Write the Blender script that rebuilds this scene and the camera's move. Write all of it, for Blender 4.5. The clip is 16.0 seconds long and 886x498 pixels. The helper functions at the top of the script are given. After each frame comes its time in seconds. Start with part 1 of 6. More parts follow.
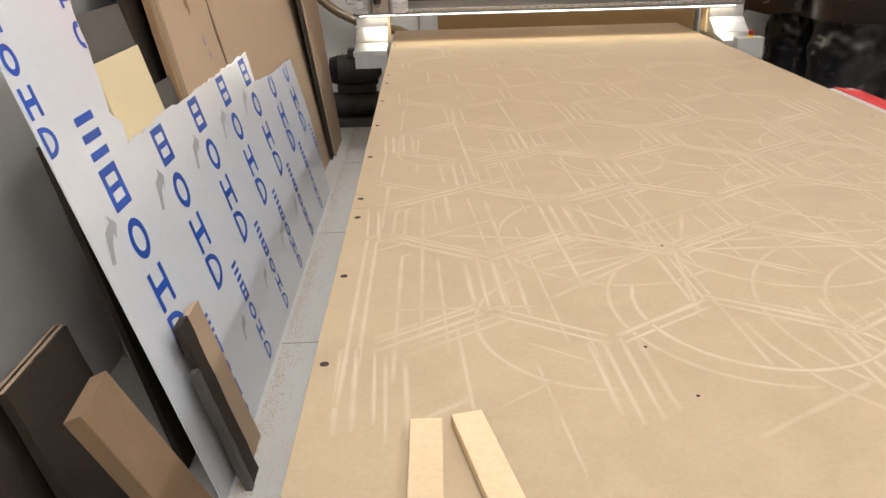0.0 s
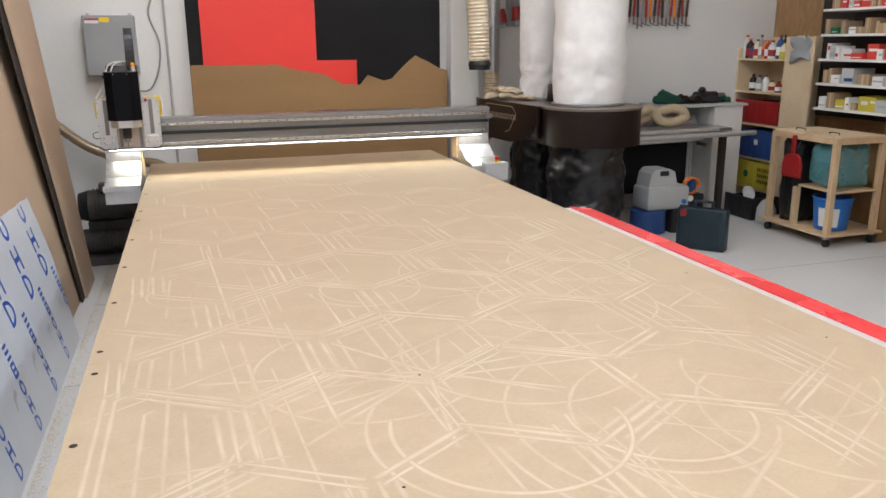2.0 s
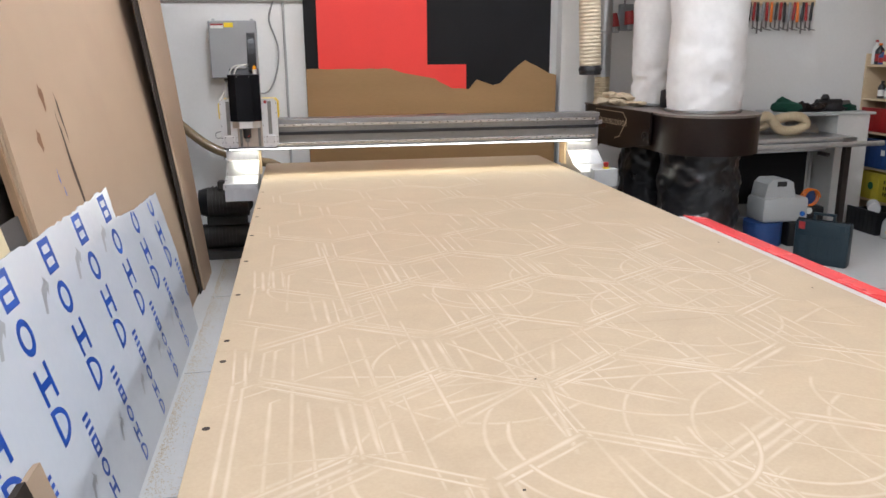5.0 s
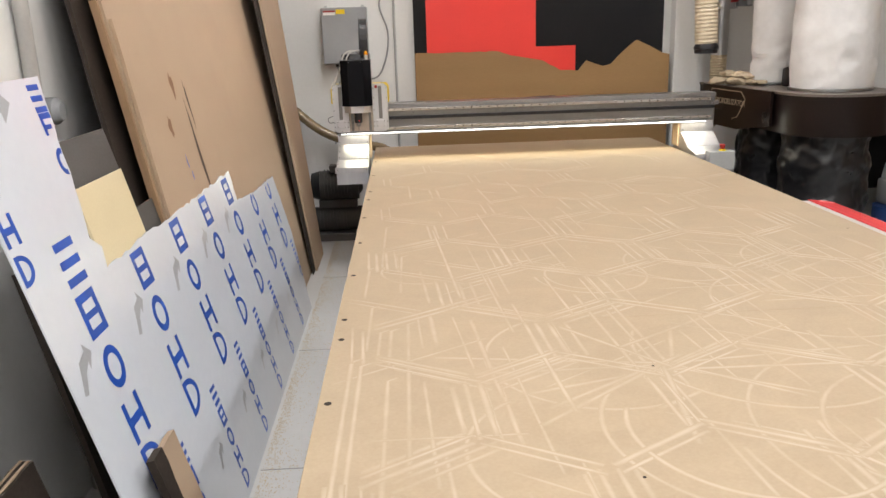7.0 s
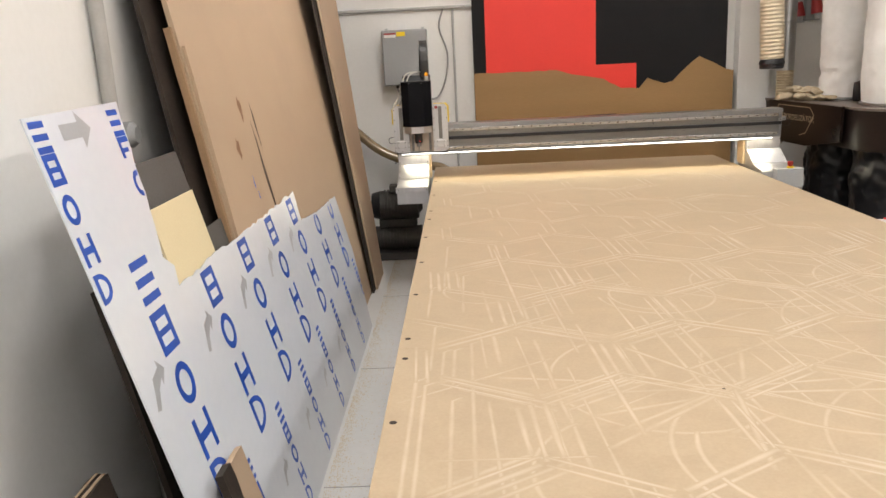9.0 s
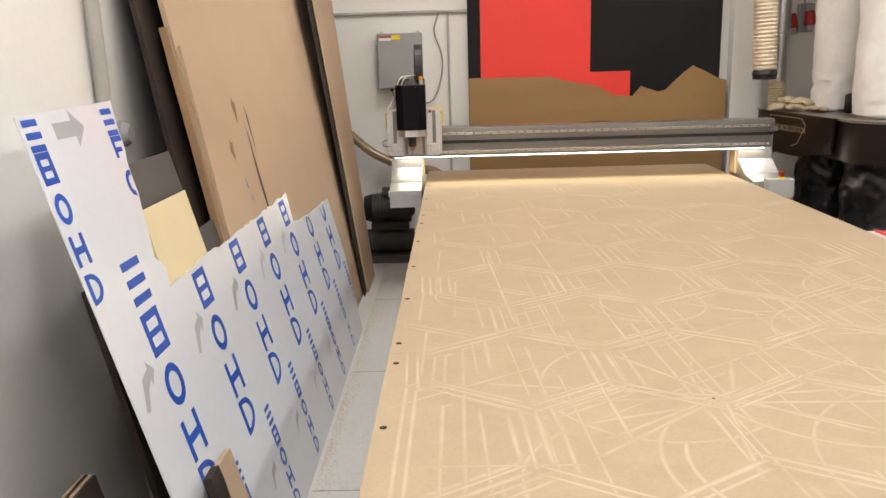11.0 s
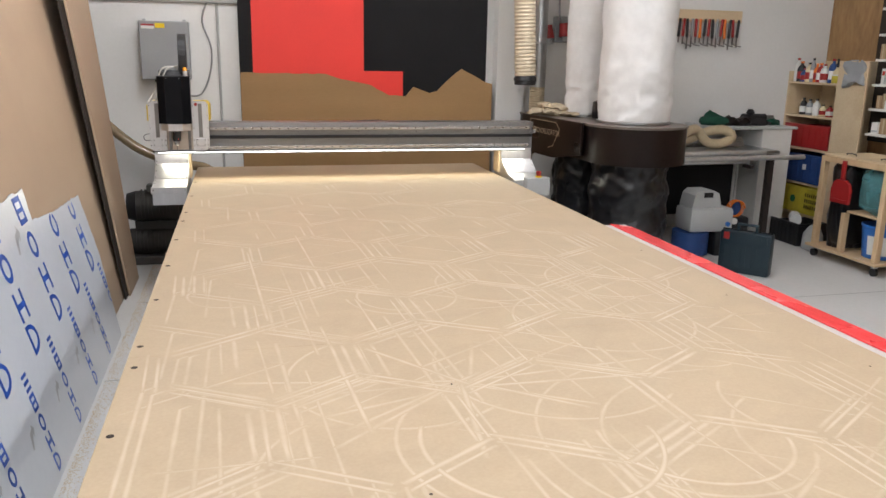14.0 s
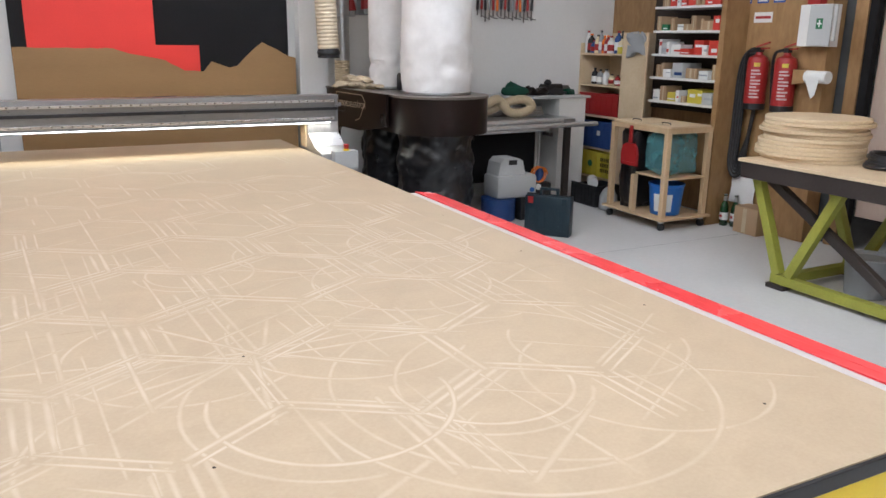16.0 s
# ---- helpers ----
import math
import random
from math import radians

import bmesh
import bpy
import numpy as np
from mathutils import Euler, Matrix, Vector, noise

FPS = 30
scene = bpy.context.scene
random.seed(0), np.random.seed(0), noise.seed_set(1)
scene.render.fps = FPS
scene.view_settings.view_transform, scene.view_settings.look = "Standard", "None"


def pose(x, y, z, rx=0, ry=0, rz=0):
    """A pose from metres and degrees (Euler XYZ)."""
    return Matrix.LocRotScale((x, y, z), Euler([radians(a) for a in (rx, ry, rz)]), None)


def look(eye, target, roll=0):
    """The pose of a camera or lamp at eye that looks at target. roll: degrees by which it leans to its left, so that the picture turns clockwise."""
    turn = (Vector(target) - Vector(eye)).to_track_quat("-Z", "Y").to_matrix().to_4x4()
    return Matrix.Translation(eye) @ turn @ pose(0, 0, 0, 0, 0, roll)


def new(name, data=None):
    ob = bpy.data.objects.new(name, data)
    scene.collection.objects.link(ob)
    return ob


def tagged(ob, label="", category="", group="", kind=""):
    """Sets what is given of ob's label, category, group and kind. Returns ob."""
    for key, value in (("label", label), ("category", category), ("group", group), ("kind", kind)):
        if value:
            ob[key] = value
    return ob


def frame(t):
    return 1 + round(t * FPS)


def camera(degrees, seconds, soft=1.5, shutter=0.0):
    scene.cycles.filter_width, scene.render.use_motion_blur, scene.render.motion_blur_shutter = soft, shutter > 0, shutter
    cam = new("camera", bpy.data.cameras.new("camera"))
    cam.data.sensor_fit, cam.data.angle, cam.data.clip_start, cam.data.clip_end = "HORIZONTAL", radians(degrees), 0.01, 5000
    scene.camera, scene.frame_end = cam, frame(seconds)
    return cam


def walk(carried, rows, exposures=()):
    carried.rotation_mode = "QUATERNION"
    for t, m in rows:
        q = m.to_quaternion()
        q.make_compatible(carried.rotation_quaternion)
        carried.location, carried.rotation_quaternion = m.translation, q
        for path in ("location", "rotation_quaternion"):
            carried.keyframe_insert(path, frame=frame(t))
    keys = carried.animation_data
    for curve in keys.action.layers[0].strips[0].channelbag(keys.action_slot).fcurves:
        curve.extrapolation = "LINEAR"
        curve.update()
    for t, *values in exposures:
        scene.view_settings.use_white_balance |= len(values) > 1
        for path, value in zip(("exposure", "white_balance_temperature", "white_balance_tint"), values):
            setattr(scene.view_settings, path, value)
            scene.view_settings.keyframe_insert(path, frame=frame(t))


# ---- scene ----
cam = camera(59.1, 16.0)
PATH = [
    (0, (0.275, -0.082, 1.547), (0.296, 1.755, 0.757), -1.6),
    (0.5, (0.298, -0.062, 1.554), (0.469, 1.788, 0.814), -0.7),
    (1, (0.341, -0.048, 1.561), (0.678, 1.813, 0.911), -1.3),
    (1.5, (0.363, -0.048, 1.569), (0.866, 1.803, 1.001), -1.4),
    (2, (0.365, -0.047, 1.577), (0.942, 1.798, 1.066), -0.5),
    (2.5, (0.367, -0.05, 1.579), (0.957, 1.795, 1.078), -0.0),
    (3, (0.363, -0.049, 1.571), (0.959, 1.793, 1.068), 0.1),
    (3.5, (0.351, -0.039, 1.569), (0.922, 1.808, 1.056), 0.0),
    (4, (0.336, -0.037, 1.572), (0.859, 1.825, 1.065), -0.2),
    (4.5, (0.322, -0.04, 1.575), (0.776, 1.844, 1.081), -0.2),
    (5, (0.299, -0.037, 1.572), (0.641, 1.87, 1.075), -0.4),
    (7.5, (0.255, -0.037, 1.571), (0.287, 1.89, 1.037), -2.8),
    (8, (0.246, -0.042, 1.575), (0.223, 1.893, 1.069), -3.6),
    (8.5, (0.243, -0.038, 1.572), (0.187, 1.901, 1.086), -3.0),
    (11, (0.236, -0.037, 1.579), (0.199, 1.906, 1.107), -1.7),
    (11.5, (0.249, -0.048, 1.577), (0.235, 1.896, 1.106), -0.5),
    (12, (0.271, -0.038, 1.569), (0.326, 1.89, 1.041), 0.4),
    (12.5, (0.301, -0.04, 1.571), (0.446, 1.887, 1.056), -0.2),
    (13, (0.328, -0.058, 1.582), (0.593, 1.869, 1.118), -0.3),
    (13.5, (0.351, -0.055, 1.576), (0.724, 1.852, 1.104), 0.3),
    (14, (0.366, -0.056, 1.567), (0.85, 1.825, 1.09), 1.1),
    (14.5, (0.406, -0.06, 1.539), (1.021, 1.782, 1.057), 0.9),
    (15, (0.433, -0.066, 1.535), (1.149, 1.734, 1.035), 0.6),
    (15.5, (0.458, -0.073, 1.518), (1.275, 1.681, 1.014), 0.6),
    (16, (0.47, -0.078, 1.514), (1.36, 1.637, 0.996), 0.8),
]
EXPOSURES = [(0.0, -0.25, 6500, 10), (0.8, -0.12, 6450, 10), (1.5, -0.08, 5880, 10), (2.0, -0.06, 5900, 10), (3.0, -0.03, 5900, 10), (4.0, 0.0, 5700, 10), (5.0, 0.0, 5720, 10), (7.5, -0.1, 6350, 10), (12.0, -0.06, 6600, 10), (13.5, -0.05, 6120, 10), (14.0, -0.08, 5980, 10), (14.5, 0.0, 5760, 10), (15.0, -0.03, 5700, 10), (16.0, -0.04, 5620, 10)]
LAMP_W, LED_W, LED_E, TUBE_E = 22.5, 5.0, 4.0, 53.0
walk(cam, [(t, look(eye, target, roll)) for t, eye, target, roll in PATH], EXPOSURES)

# ---- world and lights ----
world = bpy.data.worlds.new("world")
scene.world = world
world.use_nodes = True
world.node_tree.nodes["Background"].inputs[0].default_value = (1.0, 0.98, 0.95, 1)
world.node_tree.nodes["Background"].inputs[1].default_value = 0.05


def area(name, x, y, z, sx, sy, watts, colour=(1.0, 0.965, 0.925)):
    d = bpy.data.lights.new(name, "AREA")
    d.shape, d.size, d.size_y, d.energy, d.color = "RECTANGLE", sx, sy, watts, colour
    ob = new(name, d)
    ob.matrix_basis = pose(x, y, z)
    return ob


CEIL = 3.6
LAMPS = [(0.9, -1.0), (0.55, 1.2), (0.3, 4.4), (2.9, -2.4), (2.9, 1.4), (2.9, 4.6)]
for lx, ly in LAMPS:
    area("tube_light", lx, ly, CEIL - 0.135, 0.3, 1.5, LAMP_W)

# ---- materials ----


def surf(name, c1, c2=None, rough=0.5, metal=0.0, scale=8.0, fine=120.0, bump=0.1, stretch=(1, 1, 1), contrast=0.5, alpha=1.0, coat=0.0, vary=0.0, spec=0.5, swirl=0.0):
    """A painted, wooden or metal surface: large patches, fine grain, and relief."""
    k = bpy.data.materials.new(name)
    k.use_nodes = True
    nt = k.node_tree
    b = nt.nodes["Principled BSDF"]
    c2 = c2 or tuple(v * 0.8 for v in c1)
    tc = nt.nodes.new("ShaderNodeTexCoord")
    mp = nt.nodes.new("ShaderNodeMapping")
    mp.inputs["Scale"].default_value = stretch
    nt.links.new(tc.outputs["Object"], mp.inputs["Vector"])
    n1, n2 = nt.nodes.new("ShaderNodeTexNoise"), nt.nodes.new("ShaderNodeTexNoise")
    n1.inputs["Scale"].default_value, n1.inputs["Detail"].default_value = scale, 5
    n2.inputs["Scale"].default_value, n2.inputs["Detail"].default_value = fine, 3
    n1.inputs["Distortion"].default_value = swirl
    for n in (n1, n2):
        nt.links.new(mp.outputs["Vector"], n.inputs["Vector"])
    mix = nt.nodes.new("ShaderNodeMix")
    mix.data_type = "FLOAT"
    mix.inputs[0].default_value = 0.4
    nt.links.new(n1.outputs["Fac"], mix.inputs[2])
    nt.links.new(n2.outputs["Fac"], mix.inputs[3])
    ramp = nt.nodes.new("ShaderNodeValToRGB")
    ramp.color_ramp.elements[0].position, ramp.color_ramp.elements[1].position = 0.5 - contrast / 3, 0.5 + contrast / 3
    ramp.color_ramp.elements[0].color, ramp.color_ramp.elements[1].color = (*c2, 1), (*c1, 1)
    nt.links.new(mix.outputs[0], ramp.inputs[0])
    out = ramp.outputs["Color"]
    if vary:
        info, hs, mr = nt.nodes.new("ShaderNodeObjectInfo"), nt.nodes.new("ShaderNodeHueSaturation"), nt.nodes.new("ShaderNodeMapRange")
        mr.inputs["To Min"].default_value, mr.inputs["To Max"].default_value = 1 - vary, 1 + vary
        nt.links.new(info.outputs["Random"], mr.inputs["Value"])
        nt.links.new(mr.outputs["Result"], hs.inputs["Value"])
        nt.links.new(out, hs.inputs["Color"])
        out = hs.outputs["Color"]
    nt.links.new(out, b.inputs["Base Color"])
    rr = nt.nodes.new("ShaderNodeMapRange")
    rr.inputs["To Min"].default_value, rr.inputs["To Max"].default_value = max(rough - 0.08, 0.02), min(rough + 0.1, 1)
    nt.links.new(n1.outputs["Fac"], rr.inputs["Value"])
    nt.links.new(rr.outputs["Result"], b.inputs["Roughness"])
    b.inputs["Metallic"].default_value = metal
    b.inputs["Coat Weight"].default_value = coat
    b.inputs["Specular IOR Level"].default_value = spec
    if bump:
        bp = nt.nodes.new("ShaderNodeBump")
        bp.inputs["Strength"].default_value, bp.inputs["Distance"].default_value = bump, 0.004
        nt.links.new(mix.outputs[0], bp.inputs["Height"])
        nt.links.new(bp.outputs["Normal"], b.inputs["Normal"])
    if alpha < 1:
        b.inputs["Alpha"].default_value = alpha
    return k


def glow(name, colour, strength):
    k = bpy.data.materials.new(name)
    k.use_nodes = True
    b = k.node_tree.nodes["Principled BSDF"]
    b.inputs["Base Color"].default_value = (*colour, 1)
    b.inputs["Emission Color"].default_value, b.inputs["Emission Strength"].default_value = (*colour, 1), strength
    return k


PLASTER = surf("white_plaster", (0.85, 0.845, 0.83), (0.77, 0.765, 0.745), 0.85, scale=1.3, fine=40, bump=0.15, contrast=0.9)
SCREED = surf("grey_screed", (0.70, 0.70, 0.695), (0.57, 0.57, 0.56), 0.5, scale=1.6, fine=30, bump=0.12, contrast=0.9)
DUST = surf("sawdust", (0.62, 0.53, 0.39), (0.54, 0.44, 0.31), 0.95, scale=30, fine=250, bump=0.4)
MDF_A, MDF_B = (0.465, 0.363, 0.244), (0.405, 0.310, 0.204)
MDF_LOOK = dict(rough=0.62, scale=6, fine=120, bump=0.06, contrast=0.5, swirl=0.8)
MDF = surf("mdf", MDF_A, MDF_B, **MDF_LOOK)
MDF_OLD = surf("mdf_sheet", (0.50, 0.375, 0.26), (0.405, 0.295, 0.20), 0.7, scale=2.4, fine=200, bump=0.08, contrast=0.9, swirl=0.6)
MDF_EDGE = surf("mdf_edge", (0.36, 0.23, 0.13), (0.26, 0.16, 0.09), 0.85, scale=6, fine=200, bump=0.3, stretch=(1, 1, 8))
HDF = surf("brown_hardboard", (0.32, 0.192, 0.078), (0.255, 0.148, 0.056), 0.55, scale=2.0, fine=60, bump=0.05, contrast=0.7, stretch=(0.35, 1, 4))
BLACKSHEET = surf("black_sheet", (0.013, 0.0125, 0.0135), (0.009, 0.009, 0.0095), 0.6, spec=0.15, scale=3, fine=120, bump=0.05)
REDSHEET = surf("red_sheet", (0.80, 0.045, 0.03), (0.70, 0.035, 0.025), 0.45, scale=2, fine=150, bump=0.03)
PINE = surf("pale_pine", (0.66, 0.49, 0.30), (0.52, 0.36, 0.20), 0.65, scale=5, fine=60, bump=0.15, stretch=(1, 1, 0.15), vary=0.08)
PLY = surf("plywood", (0.42, 0.255, 0.11), (0.21, 0.112, 0.042), 0.5, scale=3.2, fine=22, bump=0.1, stretch=(1, 1.3, 0.45), contrast=0.75, vary=0.05, swirl=2.2)
BIRCH = surf("birch_ply", (0.74, 0.60, 0.40), (0.62, 0.47, 0.29), 0.6, scale=4, fine=80, bump=0.1, vary=0.06)
DARKBOARD = surf("dark_board", (0.05, 0.038, 0.03), (0.028, 0.021, 0.017), 0.7, spec=0.25, scale=4, fine=80, bump=0.15)
GREYBOARD = surf("grey_board", (0.10, 0.095, 0.09), (0.07, 0.065, 0.06), 0.6, scale=5, fine=120, bump=0.1)
CREAM = surf("cream_board", (0.80, 0.70, 0.46), (0.74, 0.63, 0.40), 0.6, scale=3, fine=120, bump=0.04)
EBOND = surf("protective_film", (0.77, 0.81, 0.87), (0.70, 0.745, 0.82), 0.22, scale=1.5, fine=30, bump=0.02, contrast=0.8, coat=0.3)
BLUEINK = surf("blue_ink", (0.02, 0.10, 0.52), (0.018, 0.085, 0.45), 0.35, bump=0)
GREYINK = surf("grey_ink", (0.40, 0.42, 0.45), (0.36, 0.38, 0.41), 0.4, bump=0)
ALU = surf("milled_aluminium", (0.40, 0.40, 0.405), (0.30, 0.30, 0.305), 0.36, 1.0, scale=4, fine=90, bump=0.05, stretch=(0.4, 3, 3))
ALU_V = surf("brushed_aluminium", (0.78, 0.78, 0.79), (0.66, 0.66, 0.67), 0.40, 1.0, scale=5, fine=120, bump=0.04, stretch=(6, 6, 0.4))
STEEL = surf("raw_steel", (0.30, 0.29, 0.28), (0.21, 0.205, 0.20), 0.45, 1.0, scale=5, fine=90, bump=0.05, stretch=(0.3, 3, 3))
RAIL = surf("ground_rail", (0.66, 0.65, 0.64), (0.52, 0.51, 0.5), 0.22, 1.0, scale=5, fine=60, bump=0.02, stretch=(0.3, 3, 3))
GALV = surf("galvanised", (0.55, 0.56, 0.57), (0.42, 0.43, 0.44), 0.35, 1.0, scale=14, fine=90, bump=0.05)
BLACKMETAL = surf("black_oxide", (0.03, 0.03, 0.032), (0.018, 0.018, 0.02), 0.38, 0.3, scale=8, fine=150, bump=0.05)
GLOSSBLACK = surf("gloss_black_powder_coat", (0.008, 0.008, 0.010), (0.006, 0.006, 0.007), 0.14, scale=6, fine=200, bump=0.015, spec=0.12)
BLACKPLASTIC = surf("black_plastic", (0.018, 0.018, 0.02), (0.012, 0.012, 0.013), 0.42, scale=8, fine=200, bump=0.05)
YELLOW = surf("yellow_paint", (0.86, 0.63, 0.01), (0.80, 0.57, 0.01), 0.35, scale=4, fine=120, bump=0.03)
REDSTRIP = surf("red_strip", (0.86, 0.07, 0.075), (0.78, 0.055, 0.06), 0.25, scale=4, fine=60, bump=0.02, coat=0.3)
GREYPLASTIC = surf("grey_plastic", (0.33, 0.34, 0.35), (0.29, 0.30, 0.31), 0.45, scale=5, fine=120, bump=0.03)
LIGHTPLASTIC = surf("light_plastic", (0.52, 0.53, 0.53), (0.45, 0.46, 0.46), 0.5, scale=5, fine=90, bump=0.05)
WHITEP = surf("white_paint", (0.80, 0.79, 0.76), (0.72, 0.71, 0.68), 0.5, scale=5, fine=90, bump=0.03)
FABRIC = surf("white_filter_fabric", (0.84, 0.835, 0.83), (0.76, 0.755, 0.75), 0.85, scale=9, fine=26, bump=0.35)
BAGBLACK = surf("black_film", (0.010, 0.010, 0.012), (0.006, 0.006, 0.008), 0.3, scale=9, fine=40, bump=0.5)
BROWNLAM = surf("dark_brown_laminate", (0.014, 0.008, 0.0065), (0.009, 0.0055, 0.005), 0.3, spec=0.22, scale=3, fine=90, bump=0.03)
GOLDLINE = surf("engraved_line", (0.42, 0.34, 0.24), (0.36, 0.29, 0.20), 0.6, bump=0)
HOSE_BEIGE = surf("beige_hose", (0.55, 0.45, 0.30), (0.44, 0.35, 0.22), 0.4, scale=9, fine=90, bump=0.08)
HOSE_BROWN = surf("brown_hose", (0.30, 0.22, 0.12), (0.22, 0.155, 0.085), 0.22, scale=9, fine=60, bump=0.06, coat=0.4)
CLOTH = surf("beige_cloth", (0.50, 0.41, 0.29), (0.38, 0.30, 0.2), 0.95, scale=18, fine=200, bump=0.5)
REDP = surf("red_plastic", (0.36, 0.018, 0.018), (0.30, 0.015, 0.015), 0.38, scale=6, fine=90, bump=0.03)
BLUEP = surf("blue_plastic", (0.025, 0.07, 0.24), (0.02, 0.055, 0.19), 0.4, scale=6, fine=90, bump=0.04)
BLUEPAIL = surf("bright_blue_plastic", (0.03, 0.16, 0.52), (0.025, 0.13, 0.44), 0.35, scale=6, fine=90, bump=0.03)
YELLOWP = surf("yellow_plastic", (0.62, 0.52, 0.05), (0.54, 0.44, 0.04), 0.4, scale=6, fine=90, bump=0.03)
TEAL = surf("dark_teal_plastic", (0.012, 0.030, 0.043), (0.009, 0.023, 0.034), 0.4, scale=6, fine=150, bump=0.08)
GREENP = surf("lime_paint", (0.33, 0.335, 0.045), (0.25, 0.255, 0.035), 0.45, scale=5, fine=60, bump=0.06)
DARKSTEEL = surf("brown_black_steel", (0.040, 0.030, 0.026), (0.026, 0.019, 0.017), 0.5, scale=4, fine=60, bump=0.08)
CARD = surf("cardboard", (0.40, 0.27, 0.16), (0.34, 0.23, 0.13), 0.8, scale=6, fine=120, bump=0.08, vary=0.1)
ORANGE = surf("orange_plastic", (0.85, 0.22, 0.02), (0.75, 0.18, 0.015), 0.4, bump=0.02)
GREENBOX = surf("green_print", (0.02, 0.16, 0.06), (0.016, 0.13, 0.05), 0.5, bump=0.02)
DARKGREEN = surf("green_cloth", (0.012, 0.075, 0.045), (0.008, 0.05, 0.03), 0.9, scale=15, fine=150, bump=0.4)
BLUESIGN = surf("blue_sign", (0.02, 0.10, 0.42), (0.018, 0.09, 0.38), 0.4, bump=0)
AMBER = surf("amber_lens", (0.85, 0.36, 0.01), (0.75, 0.30, 0.01), 0.15, bump=0)
PAPER = surf("paper", (0.80, 0.80, 0.78), (0.74, 0.74, 0.72), 0.85, scale=12, fine=90, bump=0.1)
CABLE = surf("pale_cable", (0.62, 0.60, 0.55), (0.5, 0.48, 0.44), 0.45, bump=0.02)
GREYCABLE = surf("grey_cable", (0.30, 0.30, 0.30), (0.24, 0.24, 0.24), 0.5, bump=0.02)
TEALFILM = surf("teal_film_bag", (0.20, 0.46, 0.49), (0.13, 0.36, 0.39), 0.25, scale=9, fine=40, bump=0.6, alpha=0.5)
BOTTLEGREEN = surf("green_glass", (0.008, 0.05, 0.015), (0.006, 0.04, 0.012), 0.06, bump=0, coat=0.5)
DOORGREY = surf("dark_grey_door", (0.075, 0.085, 0.09), (0.06, 0.068, 0.073), 0.45, scale=2, fine=90, bump=0.03)
PINKPLY = surf("pale_ply_door", (0.52, 0.40, 0.33), (0.45, 0.34, 0.27), 0.55, scale=2, fine=40, bump=0.05, stretch=(1, 1, 0.3))
LED = glow("led_chip", (1.0, 0.97, 0.90), LED_E)
REDLED = glow("red_led", (1.0, 0.02, 0.02), 2.0)
DARKHOLE = surf("countersunk_hole", (0.03, 0.02, 0.015), (0.02, 0.014, 0.01), 0.9, bump=0)
TUBE = glow("fluorescent_tube", (1.0, 0.965, 0.925), TUBE_E)



def scored(name, pale, least, most):
    """Shallow cuts that come and go: the pale core shows along the middle of each cut and feathers out to the board's own colour."""
    k = surf(name, MDF_A, MDF_B, **MDF_LOOK)
    nt = k.node_tree
    b = nt.nodes["Principled BSDF"]
    own = b.inputs["Base Color"].links[0].from_socket
    tc, n, r = nt.nodes.new("ShaderNodeTexCoord"), nt.nodes.new("ShaderNodeTexNoise"), nt.nodes.new("ShaderNodeMapRange")
    at, mul, mix = nt.nodes.new("ShaderNodeAttribute"), nt.nodes.new("ShaderNodeMath"), nt.nodes.new("ShaderNodeMix")
    at.attribute_name = "depth"
    mul.operation = "MULTIPLY"
    mix.data_type = "RGBA"
    n.inputs["Scale"].default_value, n.inputs["Detail"].default_value = 7, 8
    r.inputs["From Min"].default_value, r.inputs["From Max"].default_value = 0.30, 0.66
    r.inputs["To Min"].default_value, r.inputs["To Max"].default_value = least, most
    nt.links.new(tc.outputs["Object"], n.inputs["Vector"])
    nt.links.new(n.outputs["Fac"], r.inputs["Value"])
    nt.links.new(r.outputs["Result"], mul.inputs[0])
    nt.links.new(at.outputs["Fac"], mul.inputs[1])
    nt.links.new(mul.outputs["Value"], mix.inputs[0])
    nt.links.new(own, mix.inputs[6])
    mix.inputs[7].default_value = (*pale, 1)
    nt.links.new(mix.outputs[2], b.inputs["Base Color"])
    return k


CUT, CUT_FAINT = scored("fresh_cut_mdf", (0.60, 0.51, 0.395), 0.25, 0.85), scored("shallow_cut_mdf", (0.57, 0.48, 0.365), 0.12, 0.75)

# ---- mesh helpers ----
I4 = Matrix.Identity(4)


def add_box(bm, x0, x1, y0, y1, z0, z1, m=I4, bevel=0.0):
    r = bmesh.ops.create_cube(bm, size=1)
    vs = r["verts"]
    for v in vs:
        v.co = m @ Vector(((x0, x1)[v.co.x > 0], (y0, y1)[v.co.y > 0], (z0, z1)[v.co.z > 0]))
    if bevel:
        es = list({e for v in vs for e in v.link_edges})
        bmesh.ops.bevel(bm, geom=es, offset=bevel, segments=2, affect="EDGES", profile=0.5)
    return bm


def add_cyl(bm, p0, p1, r0, r1=None, seg=20, cap=True):
    p0, p1 = Vector(p0), Vector(p1)
    d = p1 - p0
    m = Matrix.Translation((p0 + p1) / 2) @ d.to_track_quat("Z", "Y").to_matrix().to_4x4()
    bmesh.ops.create_cone(bm, cap_ends=cap, segments=seg, radius1=r0, radius2=r0 if r1 is None else r1, depth=d.length, matrix=m)
    return bm


